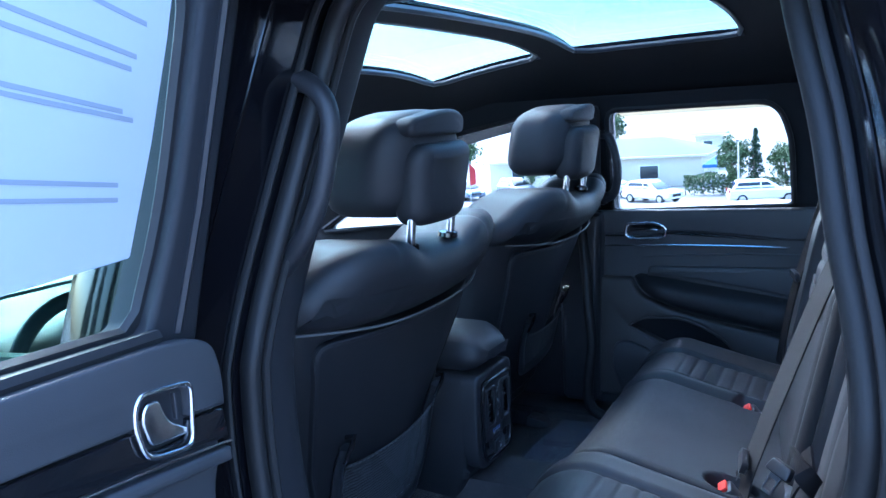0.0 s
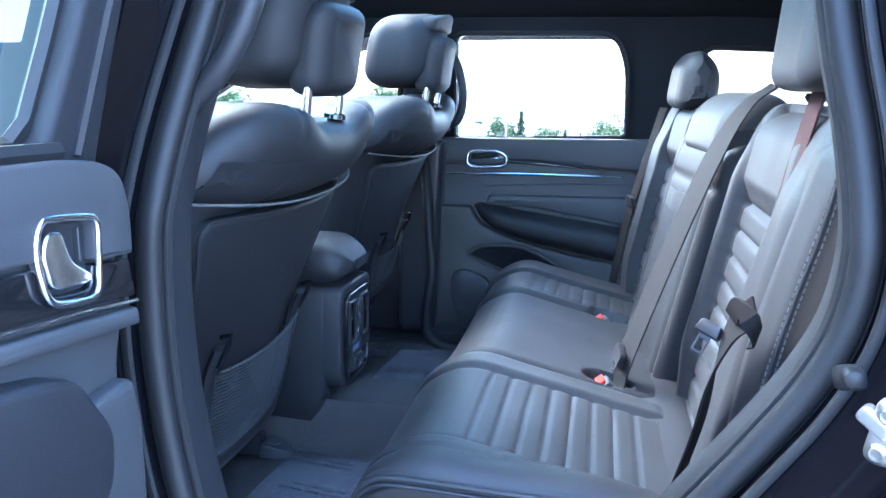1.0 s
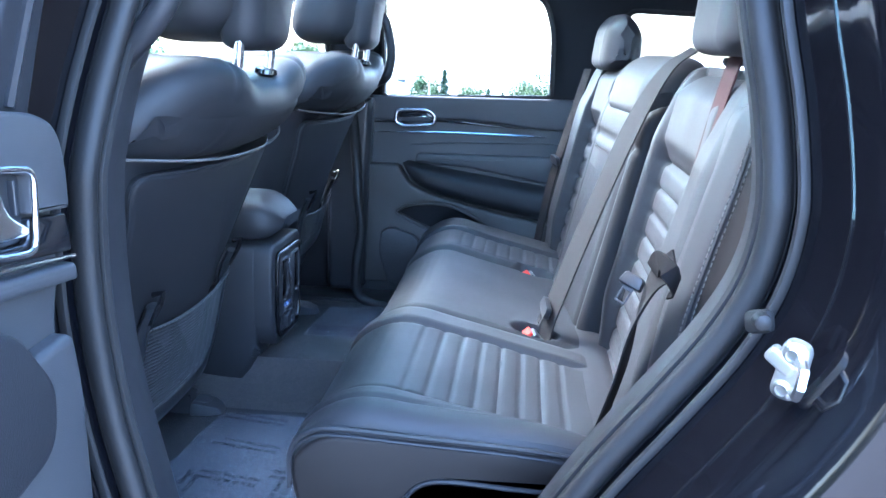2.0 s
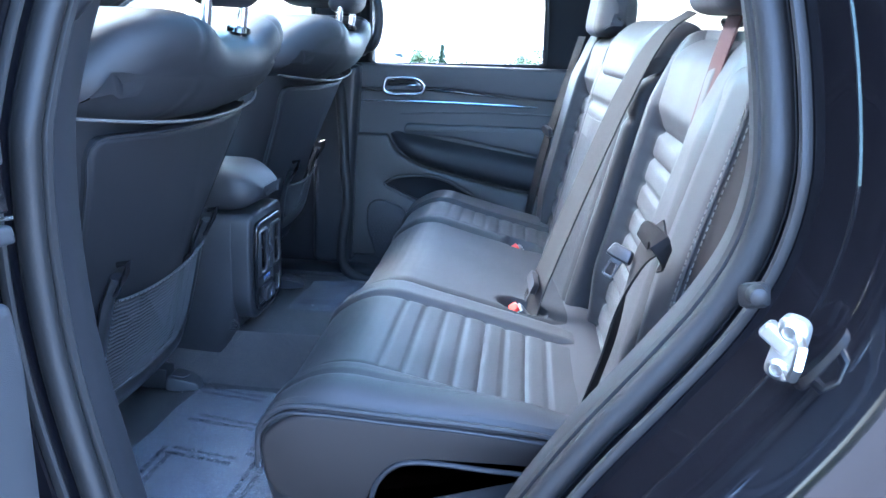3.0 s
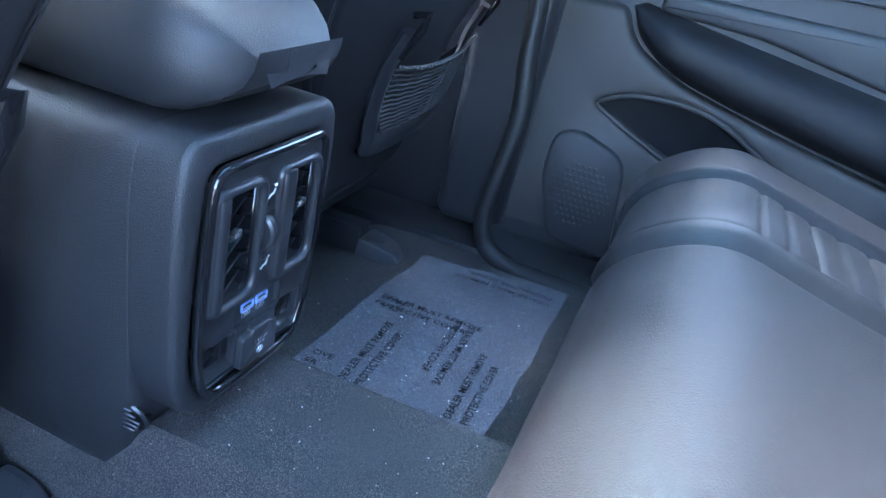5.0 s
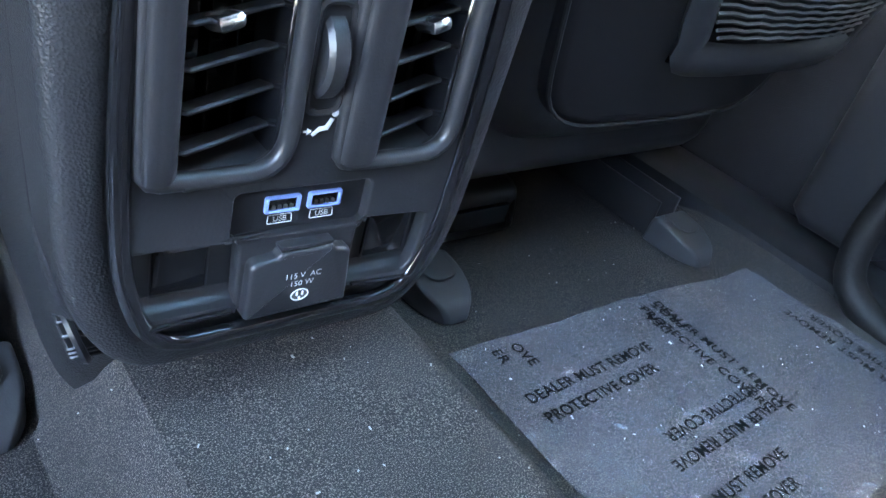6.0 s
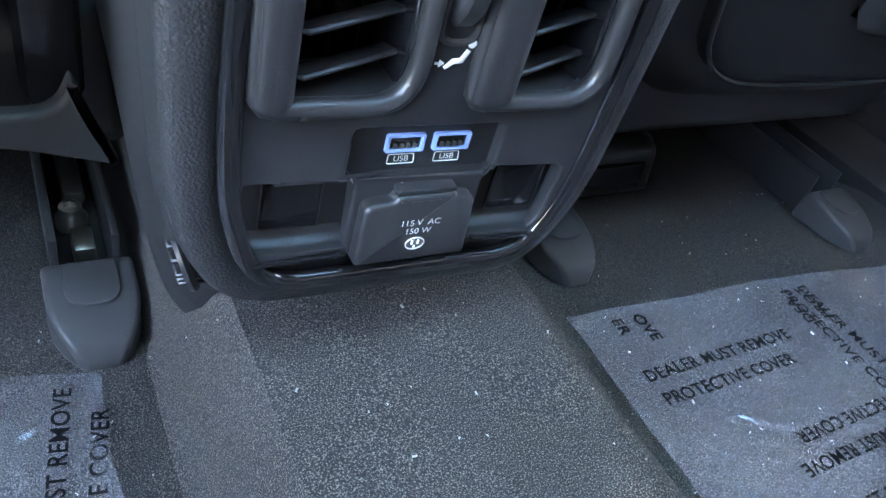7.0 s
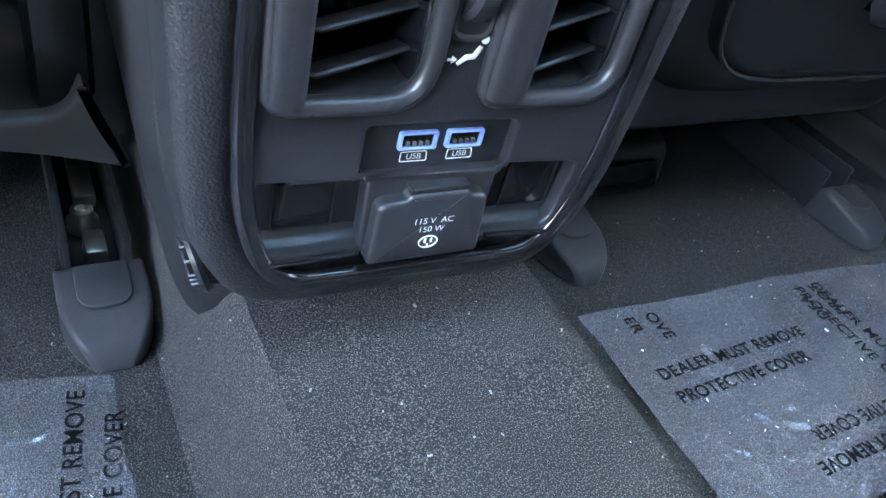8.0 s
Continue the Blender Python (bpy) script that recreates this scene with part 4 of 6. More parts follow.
part("armrest", pad(lid, PY - 0.012, 0.33, 0.05, 20, warp=lid_warp, m=SWAP), LEATHER, con, "padded leather armrest lid", sharp=60)

PANEL = axes((0, PY, 0.80), (1, 0, 0), (0, 0, 1))


def up(d):
    """A plane on the rear panel, d metres proud of it."""
    return axes((0, PY - d, 0.80), (1, 0, 0), (0, 0, 1))


RING = rounded([(-0.0465, -0.0045, .014), (-0.0560, 0.022, .03), (-0.0575, 0.06, .1), (-0.0560, 0.110, .1), (-0.0530, 0.1445, .010), (0.0530, 0.1445, .010), (0.0560, 0.110, .1), (0.0575, 0.06, .1), (0.0560, 0.022, .03), (0.0465, -0.0045, .014)], 0.01, 140)
part("bezel", slab([Vector((p.x, p.y - 0.80)) for p in CON], up(-0.032), 0.032, 0.006, [RING]), PLASTIC, con, "grained console end", sharp=60)
part("panel_ring", tube([PANEL @ Vector((p.x, p.y, 0.0030)) for p in RING], 0.0032, 10, loop=True), GLOSS, con, "gloss black trim ring")
INNER = [p * 0.985 + Vector((0, 0.0010)) for p in RING]
VENT_L = rounded([(-0.0515, 0.0570, .005), (-0.0525, 0.1310, .005), (-0.0105, 0.1310, .008), (-0.0105, 0.0570, .013)], 0.008, 70)
VENT_R = rounded([(0.0075, 0.0575, .005), (0.0065, 0.1310, .005), (0.0475, 0.1310, .008), (0.0493, 0.0575, .013)], 0.008, 70)
CUB_L = rounded([(-0.0470, 0.0060, .006), (-0.0482, 0.0335, .002), (-0.0215, 0.0335, .002), (-0.0205, 0.0040, .002)], 0.003, 40)
CUB_R = rounded([(0.0205, 0.0040, .002), (0.0205, 0.0340, .002), (0.0495, 0.0325, .002), (0.0475, 0.0065, .006)], 0.003, 40)
USB_HOLE = rounded([(-0.0245, 0.0325), (-0.0245, 0.0495), (0.0225, 0.0495), (0.0225, 0.0325)], 0.0025)
panel = part("rear_panel", slab(INNER, up(-0.002), 0.0055, 0.0012, [VENT_L, VENT_R, CUB_L, CUB_R, USB_HOLE]), SMOOTH_PLASTIC, con, "satin black vent panel")
part("cavity", box((0.092, 0.003, 0.135), (0, PY + 0.030, 0.872), 0.0), GLOSS, panel)


def vent(outline, knob_x, fin):
    """A louvre in a hole of the panel: a rounded lip, a tall fin along one side, and slats that run back from the fin."""
    v = part("air_vent", tube([up(0.0040) @ Vector((p.x, p.y, 0)) for p in outline], 0.0033, 10, loop=True, flat=0.9), SMOOTH_PLASTIC, con, "satin black vent surround")
    xs, zs = [p.x for p in outline], [p.y for p in outline]
    a, b, c, d = min(xs), max(xs), min(zs), max(zs)
    part("vent_wall", pad(rounded([(PY - 0.0090, 0.80 + c - 0.001, .005), (PY - 0.0095, 0.80 + d + 0.001, .005), (PY + 0.022, 0.80 + d, .004), (PY + 0.022, 0.80 + c, .004)], 0.004, 40), a - 0.0015, a + fin, 0.0042, 6,
                          warp=lambda q, p: Vector((p.x + 0.30 * (p.y - PY + 0.009), p.y, p.z))), SMOOTH_PLASTIC, v, "rounded side fin")
    a += fin
    for k in range(6):
        z = c + 0.0085 + k * 0.0121
        part("slat", box((b - a + 0.004, 0.0100, 0.0015), ((a + b) / 2 + 0.003, PY + 0.006, 0.80 + z), 0.0006, 1, m=pose(0, 0, 0, -18, -6, 17)), SMOOTH_PLASTIC, v)
    part("tray", box((b - a + 0.004, 0.020, 0.0030), ((a + b) / 2 + 0.002, PY + 0.006, 0.80 + c + 0.0010), 0.001, 2, m=pose(0, 0, 0, 12, 0, 12)), SMOOTH_PLASTIC, v)
    part("back_wall", box((0.0030, 0.022, d - c - 0.004), (b - 0.0012, PY + 0.010, 0.80 + (c + d) / 2), 0.001, 1), GLOSS, v)
    for k in range(3):
        part("vane", box((0.0010, 0.008, d - c - 0.002), (a + 0.008 + k * (b - a - 0.010) / 3, PY + 0.019, 0.80 + (c + d) / 2), 0.0003, 1), GLOSS, v)
    part("vent_knob", box((0.0085, 0.010, 0.0048), (knob_x, PY - 0.001, 0.9015), 0.0020, m=pose(0, 0, 0, -15, -12, 12)), CHROME, v, "small bright slider")


vent(VENT_L, -0.0320, 0.0085)
vent(VENT_R, 0.0330, 0.0125)
# flow wheel between the vents
part("wheel_slot", tube([up(0.0035) @ Vector((p.x - 0.0015, p.y, 0)) for p in rounded([(-0.0055, 0.0755, .004), (-0.0055, 0.1085, .004), (0.0055, 0.1085, .004), (0.0055, 0.0755, .004)], 0.004, 40)], 0.0012, 6, loop=True), SMOOTH_PLASTIC, panel)
part("flow_wheel", lathe([(0.013, -0.0035), (0.0145, -0.0022), (0.0145, 0.0022), (0.013, 0.0035)], 28, Matrix.Translation((-0.0015, PY + 0.004, 0.892)) @ pose(0, 0, 0, 0, 90, 0)), SMOOTH_PLASTIC, con, "thumb wheel")


def airflow_symbol(x, v, high):
    """A seated outline with an arrow, drawn as plain strokes."""
    bm = bmesh.new()
    body = [(0.0034, 0.0018), (0.0019, -0.0012), (-0.0004, -0.0014), (-0.0026, -0.0034)]
    tube([up(0.0040) @ Vector((x + p, v + q, 0)) for p, q in body], [0.0008, 0.0010, 0.0009, 0.0006], 8, 0.3, bm=bm, up=(0, -1, 0))
    lathe([(0.0012, 0), (0.0012, 0.0004)], 14, up(0.0037) @ Matrix.Translation((x + 0.0041, v + 0.0036, 0)), bm=bm)
    lift = 0.0028 if high else -0.0020
    tube([up(0.0040) @ Vector((x + p, v + lift, 0)) for p in (-0.0056, -0.0042)], 0.0004, 4, 0.3, bm=bm, up=(0, -1, 0))
    tube([up(0.0040) @ Vector((x + p, v + lift, 0)) for p in (-0.0044, -0.0028)], [0.0012, 0.0001], 4, 0.3, bm=bm, up=(0, -1, 0))
    part("symbol", bm, WHITE_MARK, panel, "white airflow symbol")


airflow_symbol(-0.0008, 0.0715, False)
airflow_symbol(-0.0015, 0.1190, True)


def text(body, size, m, mat, parent, name="lettering", spacing=1.0, align="CENTER", bold=0.0):
    cu = bpy.data.curves.new("text", "FONT")
    cu.body, cu.size, cu.align_x, cu.align_y, cu.space_character = body, size, align, "CENTER", spacing
    cu.offset = bold * size
    tmp = new("text", cu)
    me = bpy.data.meshes.new_from_object(tmp.evaluated_get(bpy.context.evaluated_depsgraph_get()))
    bpy.data.objects.remove(tmp)
    bm = bmesh.new()
    bm.from_mesh(me)
    bpy.data.meshes.remove(me)
    bm.transform(m)
    me = bpy.data.meshes.new(name)
    bm.to_mesh(me)
    bm.free()
    me.materials.append(mat)
    ob = new(name, me)
    ob.parent = parent
    ob.matrix_parent_inverse = parent.matrix_world.inverted()
    return ob


# USB bay
bay = part("usb_bay", slab(rounded([(-0.0250, 0.0300), (-0.0250, 0.0520), (0.0235, 0.0520), (0.0235, 0.0300)], 0.001), up(-0.0035), 0.003, 0.0004), SMOOTH_PLASTIC, con)
for x in (-0.0070, 0.0078):
    o = rounded([(x - 0.0060, 0.0392), (x - 0.0060, 0.0452), (x + 0.0060, 0.0452), (x + 0.0060, 0.0392)], 0.0008)
    i = rounded([(x - 0.0049, 0.0401), (x - 0.0049, 0.0443), (x + 0.0049, 0.0443), (x + 0.0049, 0.0401)], 0.0004)
    port = part("usb_port", slab(o, up(-0.0005), 0.0014, 0.0003, [i]), BLUE_PORT, con, "pale blue socket rim")
    part("socket", box((0.0096, 0.001, 0.0040), (x, PY + 0.0006, 0.8422), 0), GLOSS, port)
    for k in range(4):
        part("contact", box((0.0010, 0.001, 0.0012), (x - 0.0030 + 0.0020 * k, PY - 0.0002, 0.8412), 0), STEEL, port)
    lab = rounded([(x - 0.0042, 0.0347), (x - 0.0042, 0.0380), (x + 0.0038, 0.0380), (x + 0.0042, 0.0347)], 0.0004)
    part("label_frame", tube([up(-0.0003) @ Vector((p.x, p.y, 0)) for p in even(lab, 40, True)], 0.00016, 4, loop=True), WHITE_MARK, port)
    text("USB", 0.0028, up(-0.0003) @ Matrix.Translation((x, 0.0363, 0)), WHITE_MARK, port)
# outlet lid
lidp = part("outlet_lid", slab(rounded([(-0.0190, 0.0025, .002), (-0.0188, 0.0256, .003), (-0.0100, 0.0264, .002), (-0.0090, 0.0284, .001), (0.0095, 0.0288, .001), (0.0105, 0.0270, .001), (0.0168, 0.0265, .003), (0.0188, 0.0030, .002)], 0.002),
                               up(0.0), 0.0085, 0.0018), SMOOTH_PLASTIC, con, "hinged outlet lid")
part("lid_hinge", box((0.019, 0.0085, 0.0016), (0.0003, PY - 0.0035, 0.8296), 0.0006), SMOOTH_PLASTIC, lidp)
LIDF = up(0.0087)
text("115 V  AC", 0.0031, LIDF @ Matrix.Translation((-0.0002, 0.0186, 0)), WHITE_MARK, lidp)
text("150 W", 0.0031, LIDF @ Matrix.Translation((-0.0004, 0.0153, 0)), WHITE_MARK, lidp)
bm = bmesh.new()
tube([LIDF @ Vector((-0.0004 + 0.0031 * math.cos(a), 0.0103 + 0.0023 * math.sin(a), 0)) for a in [k * math.pi / 12 for k in range(24)]], 0.00024, 4, bm=bm, loop=True)
for x, z, h in ((-0.0014, 0.0108, 0.0016), (0.0006, 0.0108, 0.0016), (-0.0004, 0.0090, 0.0008)):
    box((0.0006, 0.0004, h), LIDF @ Vector((x, z, 0)), 0, bm=bm)
part("symbol", bm, WHITE_MARK, lidp, "white socket symbol")
# recesses on both sides of the lid, each with a blank cover, a hollow ledge and a bright lower lip
for cx, side in ((-0.0345, -1), (0.0345, 1)):
    nook = part("recess", box((0.0330, 0.0020, 0.0350), (cx, PY + 0.0045, 0.8190), 0.0), SMOOTH_PLASTIC, panel)
    part("blank_cover", box((0.0172, 0.0030, 0.0205), (cx + side * 0.003, PY + 0.0030, 0.8230), 0.0008), GLOSS, nook, "dark blank cover")
    part("cover_rim", tube([(cx + side * 0.003 + p.x, PY + 0.0014, 0.8230 + p.y) for p in rounded([(-0.0090, -0.0105), (-0.0090, 0.0105), (0.0090, 0.0105), (0.0090, -0.0105)], 0.001)], 0.0003, 5, loop=True), SMOOTH_PLASTIC, nook)
    hollow = [(PY + 0.0038, 0.8120), (PY + 0.0022, 0.8092), (PY - 0.0005, 0.8074), (PY - 0.0036, 0.8068), (PY - 0.0036, 0.8030), (PY + 0.0038, 0.8030)]
    part("ledge", pad(rounded(hollow, 0.001, 30), cx - 0.0148, cx + 0.0148, 0.0006, 4), SMOOTH_PLASTIC, nook)
    part("lower_lip", box((0.027, 0.0022, 0.0016), (cx + side * 0.001, PY - 0.0050, 0.8056), 0.0007, m=pose(0, 0, 0, 0, 4 if side > 0 else -2)), GLOSS, panel, "glossy lower lip")
# low air scoop on the near side of the console
for s in (-1, 1):
    sc = part("floor_vent", tube([(s * (0.0590 + 0.004 * math.sin(k)), 0.030 + 0.020 * math.cos(k), 0.771 + 0.013 * math.sin(k)) for k in [j * math.pi / 10 for j in range(20)]], 0.0018, 6, loop=True), SMOOTH_PLASTIC, con, "black side air scoop")
    for k in range(5):
        part("slat", box((0.012, 0.036 - 0.005 * abs(k - 2), 0.002), (s * (0.0555 + 0.0010 * k), 0.030, 0.7620 + 0.0045 * k), 0.0006, 1), SMOOTH_PLASTIC, sc)

# the console stands a little askew and its rear face leans back
askew = Matrix.Translation((0, PY, 0.80)) @ pose(0, 0, 0, 0, 0, -2) @ Matrix(((1.05, 0, 0, 0), (0, 1.05, -0.03, 0), (0, 0, 1.05, 0), (0, 0, 0, 1))) @ Matrix.Translation((0, -PY, -0.80))
for ob in con.children_recursive:
    ob.data.transform(askew)


# ---- far rear door, shut ----
def far_plane(x):
    """Outline coordinates are (-y, z); a plate grows towards the cabin."""
    return axes((x, 0, 0), (0, -1, 0), (0, 0, 1))


def yz(pts, r=0.01, n=0):
    return rounded([(-p[0], *p[1:]) for p in pts], r, n)


far_door = thing("door_1", (0.70, -0.33, 0.7), "shut rear car door in charcoal trim with chrome handle", "car door", kind="structure")
part("door_base", slab(yz([(0.0, 0.66), (0.0, 1.20), (-0.72, 1.20), (-0.72, 0.66)], 0.02), far_plane(0.729), 0.022, 0.004), DOOR_SKIN, far_door)
HANDLE = [(-0.143, 1.140, .012), (-0.150, 1.174, .012), (-0.235, 1.176, .022), (-0.264, 1.160, .016), (-0.256, 1.134, .012), (-0.165, 1.130, .012)]
CUP = [(-0.152, 1.144, .008), (-0.157, 1.167, .008), (-0.232, 1.169, .016), (-0.255, 1.157, .012), (-0.249, 1.140, .008), (-0.168, 1.137, .008)]
part("upper_trim", slab(yz([(-0.01, 1.142), (-0.01, 1.212), (-0.68, 1.214), (-0.68, 1.125), (-0.56, 1.130), (-0.35, 1.148), (-0.27, 1.148), (-0.13, 1.142)], 0.004), far_plane(0.709), 0.018, 0.008, [yz(CUP)]), DOOR_SKIN, far_door,
     "soft charcoal upper door trim")
part("dark_inlay", slab(yz([(-0.01, 1.112), (-0.01, 1.139), (-0.13, 1.139), (-0.27, 1.145), (-0.35, 1.145), (-0.56, 1.127), (-0.585, 1.116), (-0.68, 1.112)], 0.003), far_plane(0.709), 0.012, 0.002, [yz(CUP)]), GLOSS, far_door,
     "dark glossy inlay")
bez = part("handle_bezel", tube([(0.690, -p.x, p.y) for p in yz(HANDLE, 0.012, 70)], 0.0052, 10, loop=True, up=(1, 0, 0)), CHROME, far_door, "chrome handle surround")
part("handle_cup", slab(yz(CUP), far_plane(0.722), 0.003, 0), GLOSS, bez)
part("handle_lever", pad(rounded([(0.168, 1.141, .004), (0.172, 1.152, .006), (0.205, 1.150, .01), (0.222, 1.160, .006), (0.240, 1.156, .008), (0.246, 1.145, .006), (0.215, 1.140, .006)], 0.005, 40), 0.694, 0.706, 0.004, 3,
                         m=Matrix(((1, 0, 0, 0), (0, -1, 0, 0), (0, 0, 1, 0), (0, 0, 0, 1)))), CHROME, bez, "chrome pull lever")
part("chrome_strip", tube([(0.696, -0.04 - 0.545 * k / 24, 1.111 + 0.004 * math.sin(math.pi * k / 24)) for k in range(25)], [0.0012 + 0.0022 * min(1, k / 8, (24 - k) / 1.5) for k in range(25)], 8), CHROME, far_door, "thin chrome strip")
part("crease", tube([(0.7055, -0.19 - 0.47 * k / 20, 1.080 + 0.012 * math.sin(math.pi * min(1, k / 14) / 2)) for k in range(21)], 0.0022, 6), DOOR_SKIN, far_door)
# armrest pad between the crease line and the sweeping lower edge
rings = []
for k in range(41):
    u = k / 40
    y = -0.166 - 0.474 * u
    zt = 1.031 + 0.008 * smooth01(u / 0.08) - 0.067 * max(0, u - 0.05)
    zb = curve([(-0.166, 1.027, 0), (-0.19, 0.988, 0), (-0.26, 0.951, 0), (-0.42, 0.916, 0), (-0.58, 0.889, 0), (-0.64, 0.877, 0)], 41)[k]
    y, zb = zb.x, zb.y
    deep = 0.048 * min(1, 0.25 + u * 4)
    sec = [(0.7095 - deep * (1 - abs(2 * j / 12 - 1) ** 3.0), y, zb + (zt - zb) * j / 12) for j in range(13)]
    rings.append(sec + [(0.712, y, zt), (0.712, y, zb)])
part("armrest", loft(rings), LEATHER_SOFT, far_door, "padded black armrest", sharp=60)
part("arm_top", slab(yz([(-0.20, 1.03), (-0.206, 1.058, .02), (-0.64, 1.060), (-0.64, 0.98), (-0.35, 1.024)], 0.01), far_plane(0.708), 0.010, 0.008), DOOR_SKIN, far_door)
SLOT = [(-0.148, 0.900, .012), (-0.19, 0.922, .03), (-0.31, 0.930, .06), (-0.43, 0.872, .05), (-0.462, 0.808, .03), (-0.40, 0.800, .03), (-0.30, 0.840, .06), (-0.22, 0.868, .05)]
LOWER = [(-0.03, 0.70, .02), (-0.03, 1.028, .01), (-0.158, 1.028, .012), (-0.182, 0.984, .06), (-0.26, 0.948, .1), (-0.42, 0.913, .1), (-0.58, 0.886, .05), (-0.66, 0.866, .02), (-0.66, 0.70, .02)]
part("lower_panel", slab(yz(LOWER), far_plane(0.708), 0.034, 0.009, [yz(SLOT)]), DOOR_BROWN, far_door, "warm dark grey lower door panel", sharp=60)
# matt black plate painted for the deep pocket's shade, as the hole is shallow
part("pocket_floor", slab(yz(SLOT), far_plane(0.7085), 0.003, 0), HEADLINER, far_door)
part("pocket_lip", tube([(0.676, -p.x, p.y) for p in yz(SLOT, 0.02, 80)], 0.0035, 8, loop=True, up=(1, 0, 0)), DOOR_BROWN, far_door)
SPEAKER = [(-0.10, 0.79, .02), (-0.105, 0.85, .03), (-0.142, 0.862, .03), (-0.222, 0.837, .03), (-0.237, 0.69, .02), (-0.133, 0.697, .02)]
sp = part("speaker_panel", slab(yz(SPEAKER), far_plane(0.672), 0.014, 0.006), PLASTIC, far_door, "grained speaker panel")
bm = bmesh.new()
for a in range(-5, 6):
    for b in range(-5, 6):
        if math.hypot(a + (b % 2) * 0.5, b) < 5.4:
            lathe([(0.0026, 0), (0.0026, 0.0016), (0.0012, 0.0024)], 6, far_plane(0.6585) @ Matrix.Translation((0.168 + 0.0092 * (a + (b % 2) * 0.5), 0.772 + 0.0085 * b, 0)), bm=bm)
part("speaker_grille", bm, PLASTIC, sp)
part("door_seal", tube(curve([(0.66, -0.02, 1.20), (0.615, -0.045, 1.02), (0.60, -0.052, 0.95), (0.59, -0.062, 0.866), (0.585, -0.045, 0.72), (0.585, -0.088, 0.668), (0.585, -0.205, 0.660), (0.585, -0.45, 0.660)], 80), 0.015, 12), RUBBER, wall,
     "black rubber sill seal")
part("sill_trim", box((0.11, 1.6, 0.045), (0.65, -0.1, 0.652), 0.018), SMOOTH_PLASTIC, wall, "satin black sill trim")
part("pillar_trim", pad(rounded([(-0.055, 0.68), (-0.07, 1.0), (-0.085, 1.21), (0.05, 1.21), (0.06, 0.68)], 0.02, 50), 0.645, 0.715, 0.02, 4), SMOOTH_PLASTIC, wall, "satin black pillar trim")
part("upper_pillar_trim", leaned(pad(rounded([(-0.070, 1.212), (-0.100, 1.52), (0.03, 1.52), (0.045, 1.212)], 0.015, 50), 0.675, 0.725, 0.02, 4)), HEADLINER, wall, "black pillar trim")


def grab_handle(pts, ends, label):
    g = thing("grab_handle", pts[0], label, "grab handle", "pillar grab handles")
    n = 40
    part("grip", tube(curve(pts, n), [0.0105 + 0.004 * abs(2 * k / (n - 1) - 1) ** 3 for k in range(n)], 12, up=(0, 1, 0)), PLASTIC, g)
    for e in ends:
        part("mount", box((0.03, 0.022, 0.034), e, 0.008), SMOOTH_PLASTIC, g)
    return g


grab_handle([(0.650, -0.045, 1.388), (0.625, -0.085, 1.378), (0.615, -0.104, 1.325), (0.615, -0.106, 1.275), (0.622, -0.092, 1.235), (0.650, -0.060, 1.222)], [(0.655, -0.045, 1.388), (0.658, -0.055, 1.220)],
            "black plastic grab handle on the far door pillar")
grab_handle([(-0.625, -0.085, 1.500), (-0.648, -0.140, 1.490), (-0.655, -0.166, 1.455), (-0.657, -0.150, 1.385), (-0.655, -0.118, 1.332), (-0.640, -0.065, 1.290)], [(-0.622, -0.075, 1.500), (-0.636, -0.055, 1.286)],
            "black plastic grab handle on the near door pillar")


# the far side of the cabin stands closer in and is drawn a little smaller
def far_side(root):
    for ob in [root, *root.children_recursive]:
        if ob.type != "MESH":
            continue
        for v in ob.data.vertices:
            x, y, z = v.co
            v.co = (0.66 + 0.90 * (x - 0.70), -0.111 + 0.876 * (y + 0.143), 1.138 + (0.88 if z > 1.155 else 0.98) * (z - 1.155))


for root in (wall, far_door, *FAR_WINDOWS):
    far_side(root)

# near front window
win = thing("window_7", (-0.76, 0.4, 1.2), "clear front door window glass of the car", "window", kind="structure")
ring = [(-0.802, y, z) for y, z in rounded(FRONT_WIN, 0.02, 80)]
part("window_frame", leaned(tube(ring, 0.008, 6, loop=True)), RUBBER, win)
p = part("pane", leaned(slab(rounded(FRONT_WIN), side_plane(-0.775) @ Matrix.Diagonal((-1, 1, 1, 1)), 0.004, 0)), GREEN_GLASS, win)
p.visible_shadow = False

# ---- near rear door, standing open ----
DO, DD = Vector((-0.8251, -0.1182, 0)), Vector((-0.9903, -0.1390, 0)).normalized()
DN = Vector((-DD.y, DD.x, 0)) * 1.0
DN = -DN if DN.y > 0 else DN


def door_plane(h):
    """Outline coordinates are (-s, z), with s the way out from the hinge; a plate grows towards the cabin side."""
    return axes(DO + DN * h, -DD, (0, 0, 1))


def sz(pts, r=0.01, n=0):
    return rounded([(-p[0], *p[1:]) for p in pts], r, n)


def on_door(s, z, h=0.0):
    return DO + DD * s + DN * h + Vector((0, 0, z))


def tipped(bm):
    for v in bm.verts:
        v.co += DN * 0.22 * max(0, v.co.z - 1.25)
    return bm


near_door = thing("door_2", on_door(0.3, 0.62), "rear car door standing wide open, slate trim with chrome handle", "car door", kind="structure")
part("door_shell", slab(sz([(-0.02, 0.60), (-0.040, 1.10), (-0.030, 1.235), (0.80, 1.25), (0.80, 0.60)], 0.05), door_plane(-0.075), 0.05, 0.01), PAINT, near_door, "black painted door shell")
